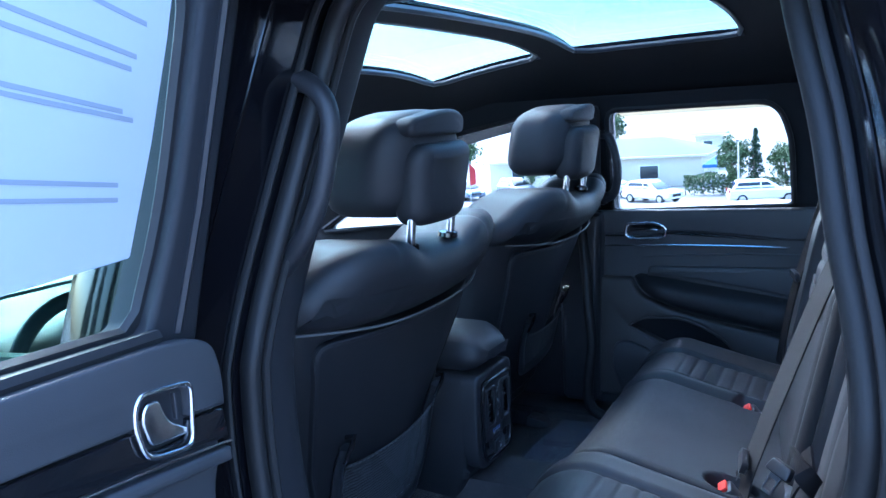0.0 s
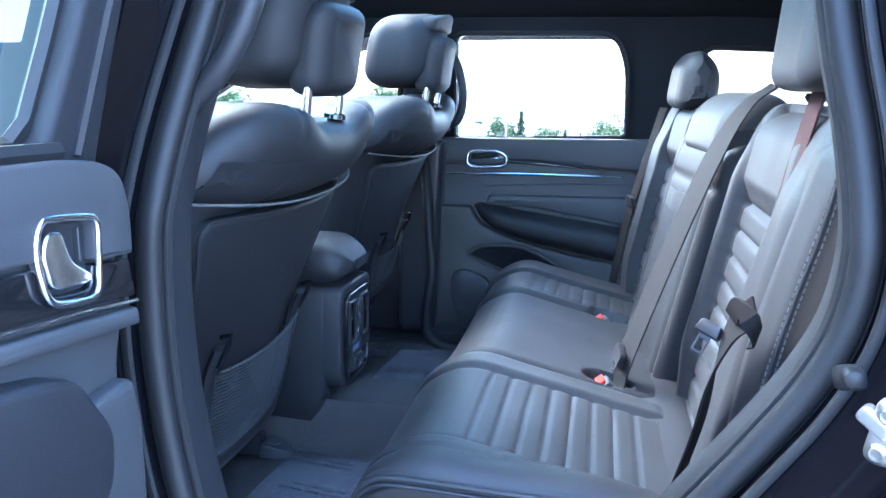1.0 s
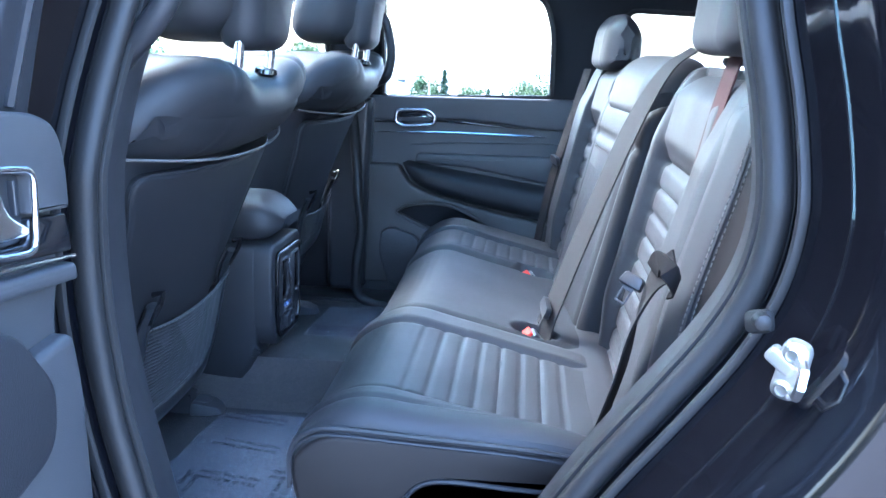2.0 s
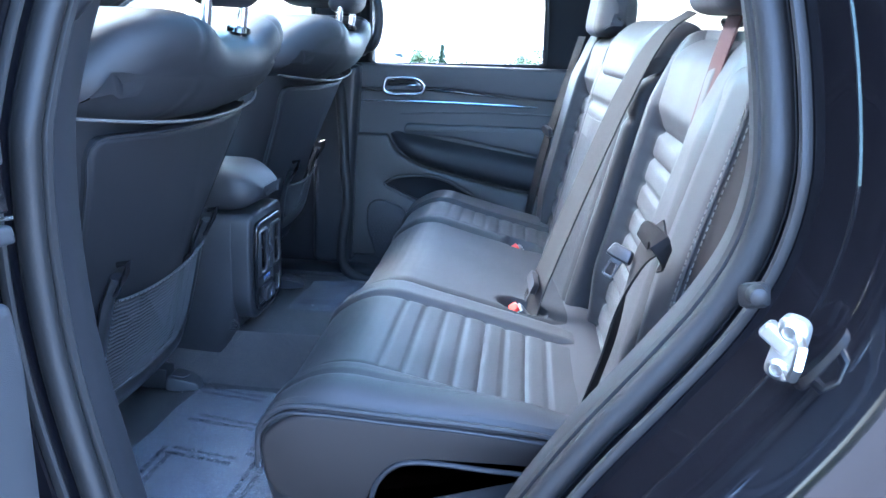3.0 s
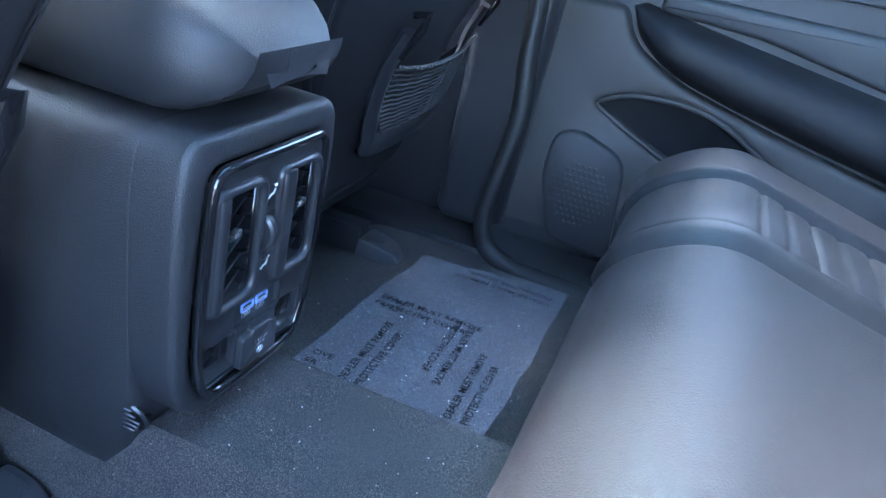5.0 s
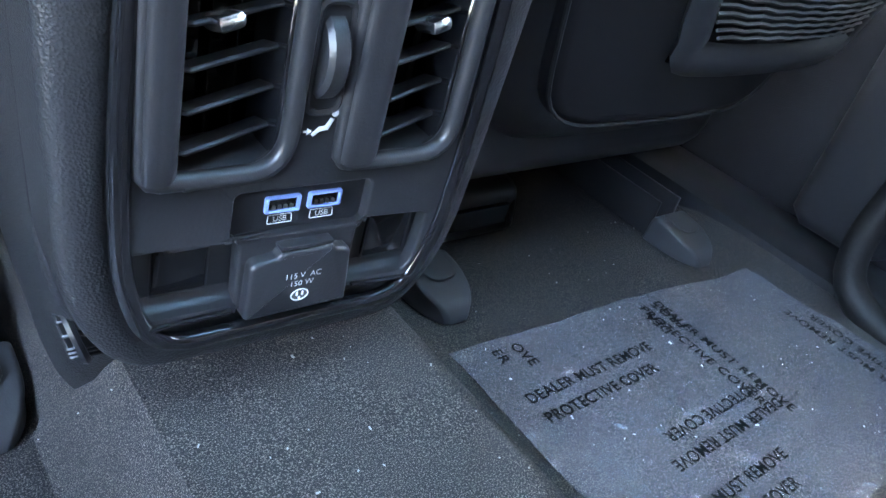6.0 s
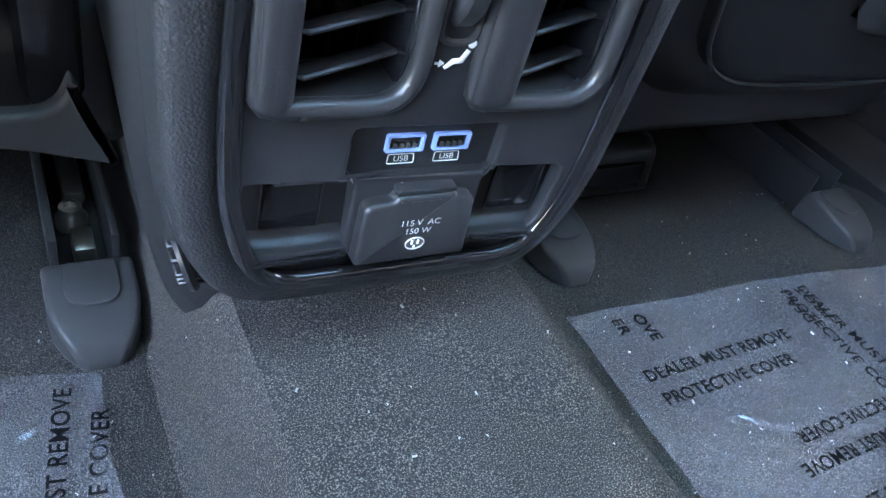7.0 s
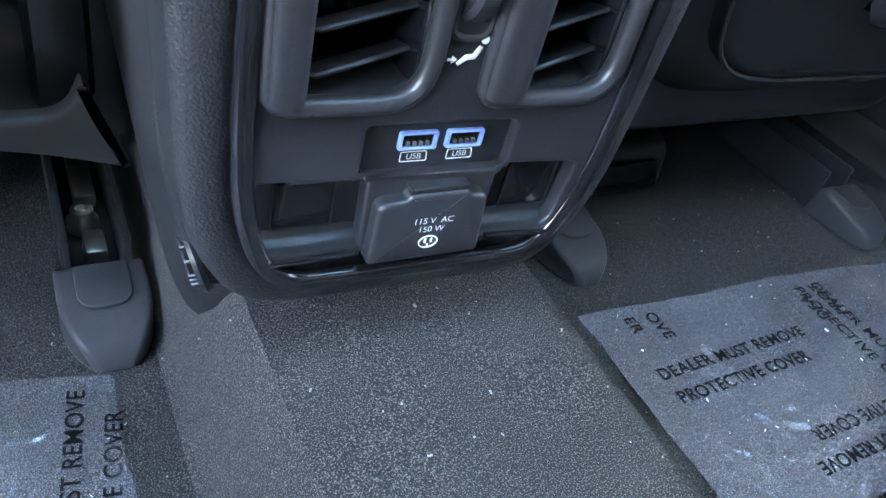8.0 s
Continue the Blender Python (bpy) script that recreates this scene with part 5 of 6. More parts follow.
part("door_base", slab(sz([(-0.028, 0.68), (-0.036, 1.06, .03), (-0.029, 1.115, .02), (-0.040, 1.145, .01), (-0.039, 1.19, .1), (-0.038, 1.222, .02), (-0.018, 1.245, .02), (0.03, 1.250, .05), (0.76, 1.264), (0.76, 0.68)], 0.03), door_plane(-0.026), 0.026, 0.008), DOOR_SKIN, near_door)
NCUP = [(-0.0002, 1.175, 0.008), (-0.0031, 1.213, 0.005), (0.0149, 1.216, 0.02), (0.0416, 1.218, 0.012), (0.0462, 1.203, 0.01), (0.0404, 1.18, 0.012)]
NBEZ = [(-0.0014, 1.1695, 0.01), (-0.006, 1.2165, 0.008), (0.0149, 1.2195, 0.02), (0.0439, 1.222, 0.014), (0.0497, 1.204, 0.012), (0.0427, 1.176, 0.014), (0.0236, 1.172, 0.02)]
part("upper_trim", slab(sz([(-0.039, 1.188, .003), (-0.040, 1.214, .02), (-0.034, 1.238, .014), (-0.015, 1.247, .02), (0.015, 1.2505, .03), (0.75, 1.262, .02), (0.75, 1.238, .004), (0.14, 1.204, .004), (0.0475, 1.200, .004),
                            (0.0427, 1.219, .008), (0.015, 1.217, .02), (-0.0035, 1.214, .005), (-0.002, 1.191, .002)], 0.01), door_plane(0.0), 0.012, 0.003), DOOR_SKIN, near_door, "slate grey soft upper trim", sharp=60)
part("dark_inlay", slab(sz([(-0.043, 1.160, .003), (-0.039, 1.185, .003), (-0.0014, 1.1885, .002), (0.001, 1.175, .006), (0.0236, 1.176, .02), (0.0404, 1.180, .006), (0.046, 1.196, .004), (0.14, 1.201, .003), (0.75, 1.232, .003),
                            (0.75, 1.222, .003), (0.12, 1.174, .05), (0.03, 1.168, .05)], 0.01), door_plane(0.0), 0.008, 0.0015), GLOSS, near_door, "dark grained glossy inlay")
nb = part("handle_bezel", tube([on_door(-p.x, p.y, 0.0115) for p in sz(NBEZ, 0.010, 80)], 0.0021, 10, loop=True, up=tuple(DN)), CHROME, near_door, "chrome handle surround")
part("handle_cup", slab(sz(NCUP), door_plane(0.0005), 0.002, 0), SMOOTH_PLASTIC, nb)
part("cup_fin", slab(sz([(0.006, 1.192), (0.0055, 1.212), (0.0075, 1.212), (0.008, 1.192)], 0.001), door_plane(0.002), 0.005, 0.001), SMOOTH_PLASTIC, nb)
part("handle_lever", slab(sz([(0.0004, 1.179, 0.004), (-0.0008, 1.1835, 0.002), (0.0149, 1.193, 0.01), (0.0189, 1.199, 0.006), (0.0236, 1.2125, 0.003), (0.0358, 1.214, 0.006), (0.0416, 1.203, 0.008), (0.0358, 1.181, 0.008)], 0.004), door_plane(0.003), 0.0065, 0.0022), CHROME, nb, "chrome pull lever", sharp=60)
part("chrome_strip", tube([on_door(s, z, 0.008) for s, z in ((-0.044, 1.1565), (0.017, 1.164), (0.053, 1.167), (0.13, 1.174), (0.35, 1.194), (0.74, 1.219))], 0.0013, 8), CHROME, near_door, "thin chrome strip")
part("mid_panel", slab(sz([(-0.044, 1.141, .004), (-0.042, 1.153, .003), (0.05, 1.162, .03), (0.12, 1.168, .05), (0.74, 1.212, .01), (0.74, 1.165), (0.12, 1.156, .03), (0.056, 1.151, .03)], 0.01), door_plane(0.0), 0.011, 0.004), DOOR_SKIN, near_door,
     "slate grey padded panel", sharp=60)
part("armrest", slab(sz([(0.74, 1.155), (0.09, 1.146, .03), (0.037, 1.135, .02), (0.019, 1.110, .02), (0.006, 1.090, .01), (0.012, 1.05, .03), (0.10, 1.03, .05), (0.74, 1.04)], 0.02), door_plane(0.0), 0.022, 0.006), LEATHER_SOFT, near_door, "padded armrest with pull", sharp=60)
part("lower_panel", slab(sz([(-0.026, 0.72), (-0.033, 1.075, .02), (-0.027, 1.112, .008), (0.016, 1.109, .01), (0.06, 1.06, .04), (0.74, 1.05), (0.74, 0.72)], 0.03), door_plane(0.0), 0.014, 0.006), DOOR_SKIN, near_door, "slate lower door panel", sharp=60)
part("map_pocket", slab(sz([(0.10, 0.74), (0.08, 0.90, .05), (0.20, 0.94, .05), (0.70, 0.92), (0.70, 0.74)], 0.03), door_plane(0.020), 0.035, 0.014), PLASTIC, near_door, "deep map pocket")
NWIN = [(0.012, 1.256, .010), (-0.015, 1.34, .05), (-0.039, 1.50, .04), (-0.012, 1.56, .03), (0.50, 1.60, .08), (0.70, 1.45, .08), (0.72, 1.270, .02)]
part("window_frame", tipped(slab(sz([(-0.036, 1.236, .01), (-0.053, 1.34, .05), (-0.080, 1.50, .03), (-0.06, 1.60, .03), (0.52, 1.64, .08), (0.76, 1.44, .08), (0.77, 1.25, .02)], 0.02), door_plane(-0.060), 0.052, 0.006, [sz(NWIN)])), BACK_PANEL, near_door,
     "matt black window frame")
part("glass_run", tipped(tube([on_door(-p.x, p.y, -0.028) for p in sz(NWIN, 0.02, 90)], 0.007, 6, loop=True, up=tuple(DN))), RUBBER, near_door)
part("frame_rib", tipped(tube([on_door(s, z, -0.007) for s, z in ((-0.014, 1.25), (-0.034, 1.34), (-0.060, 1.50), (-0.062, 1.56))], 0.004, 6)), SMOOTH_PLASTIC, near_door)
part("belt_seal", tube([on_door(s, 1.254 + 0.012 * (s / 0.75), 0.0) for s in [0.010 + 0.71 * k / 10 for k in range(11)]], 0.006, 6), RUBBER, near_door)
pane = part("pane", tipped(slab(sz([(p[0], p[1]) for p in NWIN], 0.02), door_plane(-0.032), 0.004, 0)), GREEN_GLASS, near_door, "green-tinted window pane")
pane.visible_shadow = False
sticker = thing("window_sticker", on_door(0.2, 1.31, -0.024), "white paper sheet with grey print taped to the door glass", "paper sheet")
SHEET = [(0.016, 1.312), (-0.004, 1.39), (-0.018, 1.459), (-0.033, 1.557), (0.42, 1.59), (0.43, 1.287)]
part("sheet", tipped(slab(sz(SHEET, 0.002), door_plane(-0.0265), 0.0005, 0)), PAPER, sticker)
rnd = random.Random(4)
for z in (1.352, 1.362, 1.404, 1.410, 1.437, 1.445, 1.466, 1.490, 1.498):
    a = 0.030 - (z - 1.322) * 0.22 + rnd.uniform(0, 0.012)
    dip = 0.10 + 1.6 * (z - 1.35)
    b = a + min(rnd.uniform(0.10, 0.24), (1.57 - z) / dip)
    part("print_line", tipped(slab(sz([(a, z), (a, z + 0.0032), (b, z + 0.0032 + dip * (b - a)), (b, z + dip * (b - a))], 0.0005), door_plane(-0.0258), 0.0003, 0)), PAPER_INK, sticker)

# the open door hangs on its hinge beside the pillar, square to the car
old_frame = axes((DO.x, DO.y, 1.2165), DD, DN)
new_frame = axes((-0.816, -0.080, 1.222), (-1, 0, 0), (0, -1, 0))
swing = new_frame @ Matrix.Diagonal((1.2, 1.1, 1.27 if old_frame.col[2][2] * new_frame.col[2][2] > 0 else -1.27, 1)) @ old_frame.inverted()
for root in (near_door, sticker):
    for ob in root.children_recursive:
        ob.data.transform(swing)

# ---- striker on the rear door post ----
st = thing("door_striker", (-0.79, -0.640, 1.10), "zinc-plated door striker bolted to the black door post", "door striker")
SM = axes((-0.790, -0.640, 1.098), (0.45, 0.62, 0.12), (-0.12, -0.10, 1))
SM = SM if SM.col[2][0] < 0 else SM @ pose(0, 0, 0, 0, 180, 0)
plate = rounded([(-0.010, -0.023, .009), (-0.009, 0.0, .02), (-0.010, 0.023, .009), (0.010, 0.023, .009), (0.011, 0.0, .02), (0.010, -0.023, .009)], 0.009)
part("plate", slab(plate, SM, 0.010, 0.004), STRIKER, st)
part("arm", pad(rounded([(-0.007, 0.002), (-0.006, 0.012), (0.006, 0.012), (0.007, 0.002)], 0.003, 24), -0.020, 0.004, 0.004, 6, m=SM @ pose(0, 0, 0, 0, 0, -24) @ Matrix.Translation((0, 0.002, 0))), STRIKER, st, "zinc wedge")
for v in (-0.014, 0.014):
    part("bolt", lathe([(0.0072, 0), (0.0072, 0.002), (0.0045, 0.004), (0.0045, 0.001), (0, 0.001)], 16, SM @ Matrix.Translation((0, v, 0.009))), STEEL, st, "zinc bolt head")
part("loop", tube([SM @ Vector(q) for q in ((0.004, -0.012, 0.006), (0.012, -0.010, 0.020), (0.014, 0.0, 0.026), (0.012, 0.010, 0.020), (0.004, 0.012, 0.006))], 0.0038, 8), STEEL, st, "bright striker loop")
bump = thing("rubber_bumper", (-0.77, -0.625, 1.12), "small black rubber bumper on the door post", "door bumper")
part("block", box((0.022, 0.012, 0.018), (-0.762, -0.622, 1.122), 0.005, m=pose(0, 0, 0, 10, 20, 40)), RUBBER, bump)
part("stud", lathe([(0.005, 0), (0.007, 0.004), (0.006, 0.012), (0.003, 0.014)], 12, Matrix.Translation((-0.766, -0.620, 1.126)) @ pose(0, 0, 0, 0, -90, 0)), RUBBER, bump)


# ---- plastic sheets on the carpet ----
def film_material():
    m = bpy.data.materials.new("clear_crinkled_film")
    m.use_nodes = True
    nt = m.node_tree
    nt.nodes.remove(nt.nodes["Principled BSDF"])
    b = nt.nodes.new("ShaderNodeBsdfGlossy")
    b.inputs["Color"].default_value, b.inputs["Roughness"].default_value = (0.85, 0.88, 0.92, 1), 0.13
    clear = nt.nodes.new("ShaderNodeBsdfTransparent")
    clear.inputs["Color"].default_value = (0.94, 0.95, 0.97, 1)
    milk = nt.nodes.new("ShaderNodeBsdfDiffuse")
    milk.inputs["Color"].default_value = (0.75, 0.78, 0.85, 1)
    haze = nt.nodes.new("ShaderNodeMixShader")
    haze.inputs[0].default_value = 0.038
    nt.links.new(clear.outputs[0], haze.inputs[1])
    nt.links.new(milk.outputs[0], haze.inputs[2])
    blend = nt.nodes.new("ShaderNodeMixShader")
    blend.inputs[0].default_value = 0.075
    nt.links.new(haze.outputs[0], blend.inputs[1])
    nt.links.new(b.outputs[0], blend.inputs[2])
    nt.links.new(blend.outputs[0], nt.nodes["Material Output"].inputs["Surface"])
    co = nt.nodes.new("ShaderNodeTexCoord")
    n1 = nt.nodes.new("ShaderNodeTexVoronoi")
    n1.feature = "DISTANCE_TO_EDGE"
    n2 = nt.nodes.new("ShaderNodeTexNoise")
    n2.inputs["Scale"].default_value, n2.inputs["Detail"].default_value = 14, 3
    add = nt.nodes.new("ShaderNodeMath")
    bump = nt.nodes.new("ShaderNodeBump")
    bump.inputs["Strength"].default_value, bump.inputs["Distance"].default_value = 0.55, 0.003
    nt.links.new(co.outputs["Object"], n2.inputs[0])
    nt.links.new(n2.outputs[1], n1.inputs[0])
    n1.inputs["Scale"].default_value = 5
    fold = nt.nodes.new("ShaderNodeMapRange")
    fold.inputs["From Max"].default_value, fold.inputs["To Min"].default_value, fold.inputs["To Max"].default_value = 0.12, 1.0, 0.0
    nt.links.new(n1.outputs[0], fold.inputs["Value"])
    nt.links.new(fold.outputs[0], add.inputs[0])
    nt.links.new(n2.outputs[0], add.inputs[1])
    nt.links.new(add.outputs[0], bump.inputs["Height"])
    nt.links.new(bump.outputs[0], b.inputs["Normal"])
    return m


FILM = film_material()


def film_lift(x, y, seed):
    q = Vector((x * 24, y * 24, seed))
    return 0.0022 + 0.0010 * noise.noise(q) + 0.0005 * noise.noise(q * 3.1)


SEEDS = {}


def plastic_sheet(corners, label, seed):
    """Four corners in plan, in turn; a thin film that lies a little wavy on the carpet."""
    c = [Vector(q) for q in corners]
    s = thing("floor_sheet", (*((c[0] + c[2]) / 2), FLOOR), label, "plastic sheet", "protective floor sheets")
    SEEDS[s.name] = seed
    nu, nv = 60, 50

    def at(u, v):
        p = c[0].lerp(c[1], u).lerp(c[3].lerp(c[2], u), v)
        edge = min(u, v, 1 - u, 1 - v)
        q = Vector((p.x * 24, p.y * 24, seed))
        z = film_lift(p.x, p.y, seed) + 0.006 * max(0, 0.06 - edge) / 0.06 * max(0, noise.noise(q * 0.9 + Vector((5, 0, 0))))
        p = p + Vector((noise.noise(q * 0.6), noise.noise(q * 0.6 + Vector((9, 9, 0))))) * 0.005 * (edge < 0.02)
        return Vector((p.x, p.y, floor_z(p.x) + z))

    rings = [[at(u / nu, v / nv) for u in range(nu + 1)] + [at(u / nu, v / nv) - Vector((0, 0, 0.0003)) for u in reversed(range(nu + 1))] for v in range(nv + 1)]
    f = part("film", loft(rings), FILM, s)
    f.visible_shadow = False
    return s


def floor_words(body, at, way, size, parent):
    """Printed words lying on a sheet, running along way."""
    w = Vector((*way, 0)).normalized()
    m = axes((at[0], at[1], FLOOR + 0.0090), w, (-w.y, w.x, 0))
    ob = text(body, size, m, INK, parent, "lettering", 1.05, "LEFT", 0.012)
    for v in ob.data.vertices:
        v.co.z = floor_z(v.co.x) + film_lift(v.co.x, v.co.y, SEEDS[parent.name]) + 0.0006
    return ob


right_sheet = plastic_sheet([(0.172, 0.052), (0.510, 0.034), (0.538, -0.166), (0.168, -0.158)], "clear crinkled plastic floor cover printed with black words", 1)
W = Vector((0.9995, 0.022))
N2 = Vector((-W.y, W.x))


def words_at(u, v, way, size, parent, lines=("DEALER MUST REMOVE", "PROTECTIVE COVER")):
    """Two printed lines from a start point, the second below the first."""
    w = Vector(way)
    d = Vector((w.y, -w.x))
    for k, line in enumerate(lines):
        p = Vector((u, v)) + d * size * 1.5 * k
        floor_words(line, p, way, size, parent)


words_at(0.194, -0.006, W, 0.0118, right_sheet)
words_at(0.372, -0.085, -W, 0.0118, right_sheet)
words_at(0.372, 0.032, -N2, 0.0118, right_sheet)
words_at(0.490, -0.150, N2, 0.0118, right_sheet)
words_at(0.222, 0.040, -N2, 0.0118, right_sheet, ("OVE", "ER"))
words_at(0.352, 0.000, N2, 0.0118, right_sheet, ("DEA", "PROT"))
words_at(0.200, -0.118, W, 0.0118, right_sheet)
left_sheet = plastic_sheet([(-0.400, 0.112), (-0.086, 0.078), (-0.090, -0.150), (-0.430, -0.140)], "clear wrinkled plastic floor cover printed with black words", 2)
U = Vector((0.16, 0.987))
words_at(-0.122, -0.045, U, 0.0108, left_sheet)
words_at(-0.215, -0.060, U, 0.0108, left_sheet)
words_at(-0.315, -0.060, U, 0.0108, left_sheet)
words_at(-0.270, -0.075, -U, 0.0108, left_sheet)
words_at(-0.400, 0.060, (1, -0.06), 0.0108, left_sheet)
words_at(-0.400, -0.090, (1, -0.06), 0.0108, left_sheet)

# lint and grit lying about on the carpet
rnd = random.Random(11)
bm = bmesh.new()
for k in range(260):
    x, y = rnd.uniform(-0.12, 0.5), rnd.uniform(-0.2, 0.14)
    r = rnd.uniform(0.0003, 0.0007) * (1.6 if rnd.random() < 0.1 else 1)
    box((r * rnd.uniform(1, 3), r, r * 0.7), (x, y, floor_z(x) + 0.0016 + r * 0.3), 0, m=pose(0, 0, 0, rnd.uniform(-20, 20), 0, rnd.uniform(0, 180)), bm=bm)
LINT = material("pale_lint", (0.42, 0.40, 0.37), 0.9)
tagged(part("lint", bm, LINT), "specks of pale lint and grit on the carpet", "lint", kind="stuff")


# ---- outdoors ----
LEAF = material("green_leaves", (0.060, 0.095, 0.035), 0.6, vary=0.45, vary_scale=2.0, spec=0.3)
LEAF_DARK = material("dark_needles", (0.030, 0.055, 0.028), 0.7, vary=0.35, vary_scale=2.0, spec=0.2)
BARK = material("grey_brown_bark", (0.12, 0.09, 0.065), 0.9, grain=0.8, grain_scale=25, vary=0.3, vary_scale=8, stretch=(1, 1, 0.3))
CREAM = material("cream_render", (0.55, 0.50, 0.38), 0.9, grain=0.3, grain_scale=60, vary=0.1, vary_scale=0.6)
SHINGLE = material("grey_green_shingles", (0.12, 0.15, 0.14), 0.9, grain=0.6, grain_scale=14, vary=0.2, vary_scale=1.5)
SIDING = material("blue_grey_siding", (0.28, 0.33, 0.36), 0.8, grain=0.3, grain_scale=20, stretch=(1, 1, 8))
DARK_PANE = material("dark_window_pane", (0.02, 0.025, 0.03), 0.08)
WHITE_CAR = material("white_car_paint", (0.72, 0.72, 0.71), 0.25, coat=0.6, vary=0.05)
SILVER_CAR = material("silver_car_paint", (0.42, 0.43, 0.45), 0.3, metal=0.4, coat=0.6, vary=0.05)
BLUE_CAR = material("slate_blue_car_paint", (0.09, 0.12, 0.17), 0.3, coat=0.6, vary=0.05)
TARP = material("blue_tarpaulin", (0.04, 0.13, 0.42), 0.55, grain=0.5, grain_scale=8, vary=0.15)
RED_CLOTH = material("red_canvas", (0.45, 0.03, 0.03), 0.7, grain=0.3, grain_scale=30)
LAMP = material("pale_lamp_plastic", (0.75, 0.75, 0.72), 0.15)
RED_LAMP = material("red_lamp_plastic", (0.35, 0.02, 0.02), 0.2)
TYRE = material("tyre_rubber", (0.02, 0.02, 0.02), 0.85)
YARD = -5.4


def tree(at, height, spread, seed, conifer=False, bare=0.25, label="leafy green tree behind the parked cars"):
    rnd = random.Random(seed)
    base = Vector(at)
    t = thing("tree", at, label, "tree", "trees round the car park")
    bm = tube([base + Vector((0.05 * math.sin(k), 0.04 * k, height * 0.85 * k / 6)) for k in range(7)], [0.16 * height / 6 * (1 - k / 7.5) for k in range(7)], 9)
    tips = []
    if conifer:
        part("trunk", bm, BARK, t)
    else:
        for k in range(9):
            a = k * 2.4 + rnd.random()
            z0 = height * (bare + 0.05 + 0.06 * k)
            reach = spread * rnd.uniform(0.55, 0.9)
            p0 = base + Vector((0, 0, z0))
            p2 = base + Vector((math.cos(a) * reach, math.sin(a) * reach, z0 + height * rnd.uniform(0.10, 0.24)))
            p1 = p0.lerp(p2, 0.5) + Vector((0, 0, -0.05 * height))
            tube([p0, p1, p2], [0.05 * height / 6, 0.035 * height / 6, 0.012], 6, bm=bm)
            tips += [p1, p2]
        part("trunk", bm, BARK, t)
    verts, faces = [], []

    def leaf(c, s):
        u = Vector((rnd.uniform(-1, 1), rnd.uniform(-1, 1), rnd.uniform(-1, 1))).normalized()
        w = u.cross(Vector((rnd.uniform(-1, 1), rnd.uniform(-1, 1), rnd.uniform(-1, 1)))).normalized()
        n = len(verts)
        verts.extend([c - u * s, c + w * s * 0.55, c + u * s, c - w * s * 0.55])
        faces.append((n, n + 1, n + 2, n + 3))

    if conifer:
        for k in range(26):
            z = height * (0.08 + 0.92 * k / 26)
            reach = spread * (1 - k / 26) ** 0.85 + 0.05
            for j in range(9):
                a = rnd.uniform(0, 6.28)
                r = reach * rnd.uniform(0.75, 1.1)
                for q in range(9):
                    f = (q + rnd.random()) / 9
                    leaf(base + Vector((math.cos(a) * r * f, math.sin(a) * r * f, z - 0.18 * reach * f + rnd.uniform(-0.06, 0.06))), 0.09 * height / 5 * rnd.uniform(0.8, 1.6))
    else:
        for k in range(46):
            if k < len(tips):
                c = tips[k]
            else:
                a, e = rnd.uniform(0, 6.28), rnd.uniform(-0.4, 1)
                c = base + Vector((math.cos(a) * spread * 0.75 * (1 - max(0, e) ** 2 * 0.6), math.sin(a) * spread * 0.75 * (1 - max(0, e) ** 2 * 0.6), height * (0.62 + 0.3 * e)))
            cr = spread * rnd.uniform(0.22, 0.42)
            for j in range(70):
                d = Vector((rnd.gauss(0, 1), rnd.gauss(0, 1), rnd.gauss(0, 0.8))).normalized() * cr * rnd.uniform(0.3, 1.05)
                leaf(c + d, 0.10 * height / 5 * rnd.uniform(0.8, 1.7))
    me = bpy.data.meshes.new("crown")
    me.from_pydata([tuple(v) for v in verts], [], faces)
    me.materials.append(LEAF_DARK if conifer else LEAF)
    ob = new("crown", me)
    ob.parent = t
    ob.matrix_parent_inverse = t.matrix_world.inverted()
    return t


def hedge(a, b, height, depth, seed, label):
    rnd = random.Random(seed)
    a, b = Vector(a), Vector(b)
    h = thing("hedge", a.lerp(b, 0.5), label, "hedge", "hedges by the car park")
    verts, faces = [], []
    n = int((b - a).length * height * 260)
    for k in range(n):
        f = rnd.random()
        top = height * (0.85 + 0.22 * noise.noise(Vector((f * (b - a).length * 0.8, seed, 0))))
        c = a.lerp(b, f) + Vector((rnd.uniform(-depth, depth), rnd.uniform(-0.2, 0.2), top * rnd.random() ** 0.6))
        u = Vector((rnd.uniform(-1, 1), rnd.uniform(-1, 1), rnd.uniform(-1, 1))).normalized()
        w = u.cross(Vector((rnd.uniform(-1, 1), rnd.uniform(-1, 1), rnd.uniform(-1, 1)))).normalized()
        s = rnd.uniform(0.05, 0.13)
        i = len(verts)
        verts.extend([c - u * s, c + w * s * 0.6, c + u * s, c - w * s * 0.6])
        faces.append((i, i + 1, i + 2, i + 3))
    me = bpy.data.meshes.new("foliage")
    me.from_pydata([tuple(v) for v in verts], [], faces)
    me.materials.append(LEAF)
    ob = new("foliage", me)
    ob.parent = h
    ob.matrix_parent_inverse = h.matrix_world.inverted()
    bm = bmesh.new()
    for k in range(int((b - a).length / 0.7) + 1):
        p = a.lerp(b, k * 0.7 / (b - a).length)
        tube([p, p + Vector((0.05, 0.04, height * 0.7))], [0.03, 0.012], 5, bm=bm)
    part("stems", bm, BARK, h)
    return h


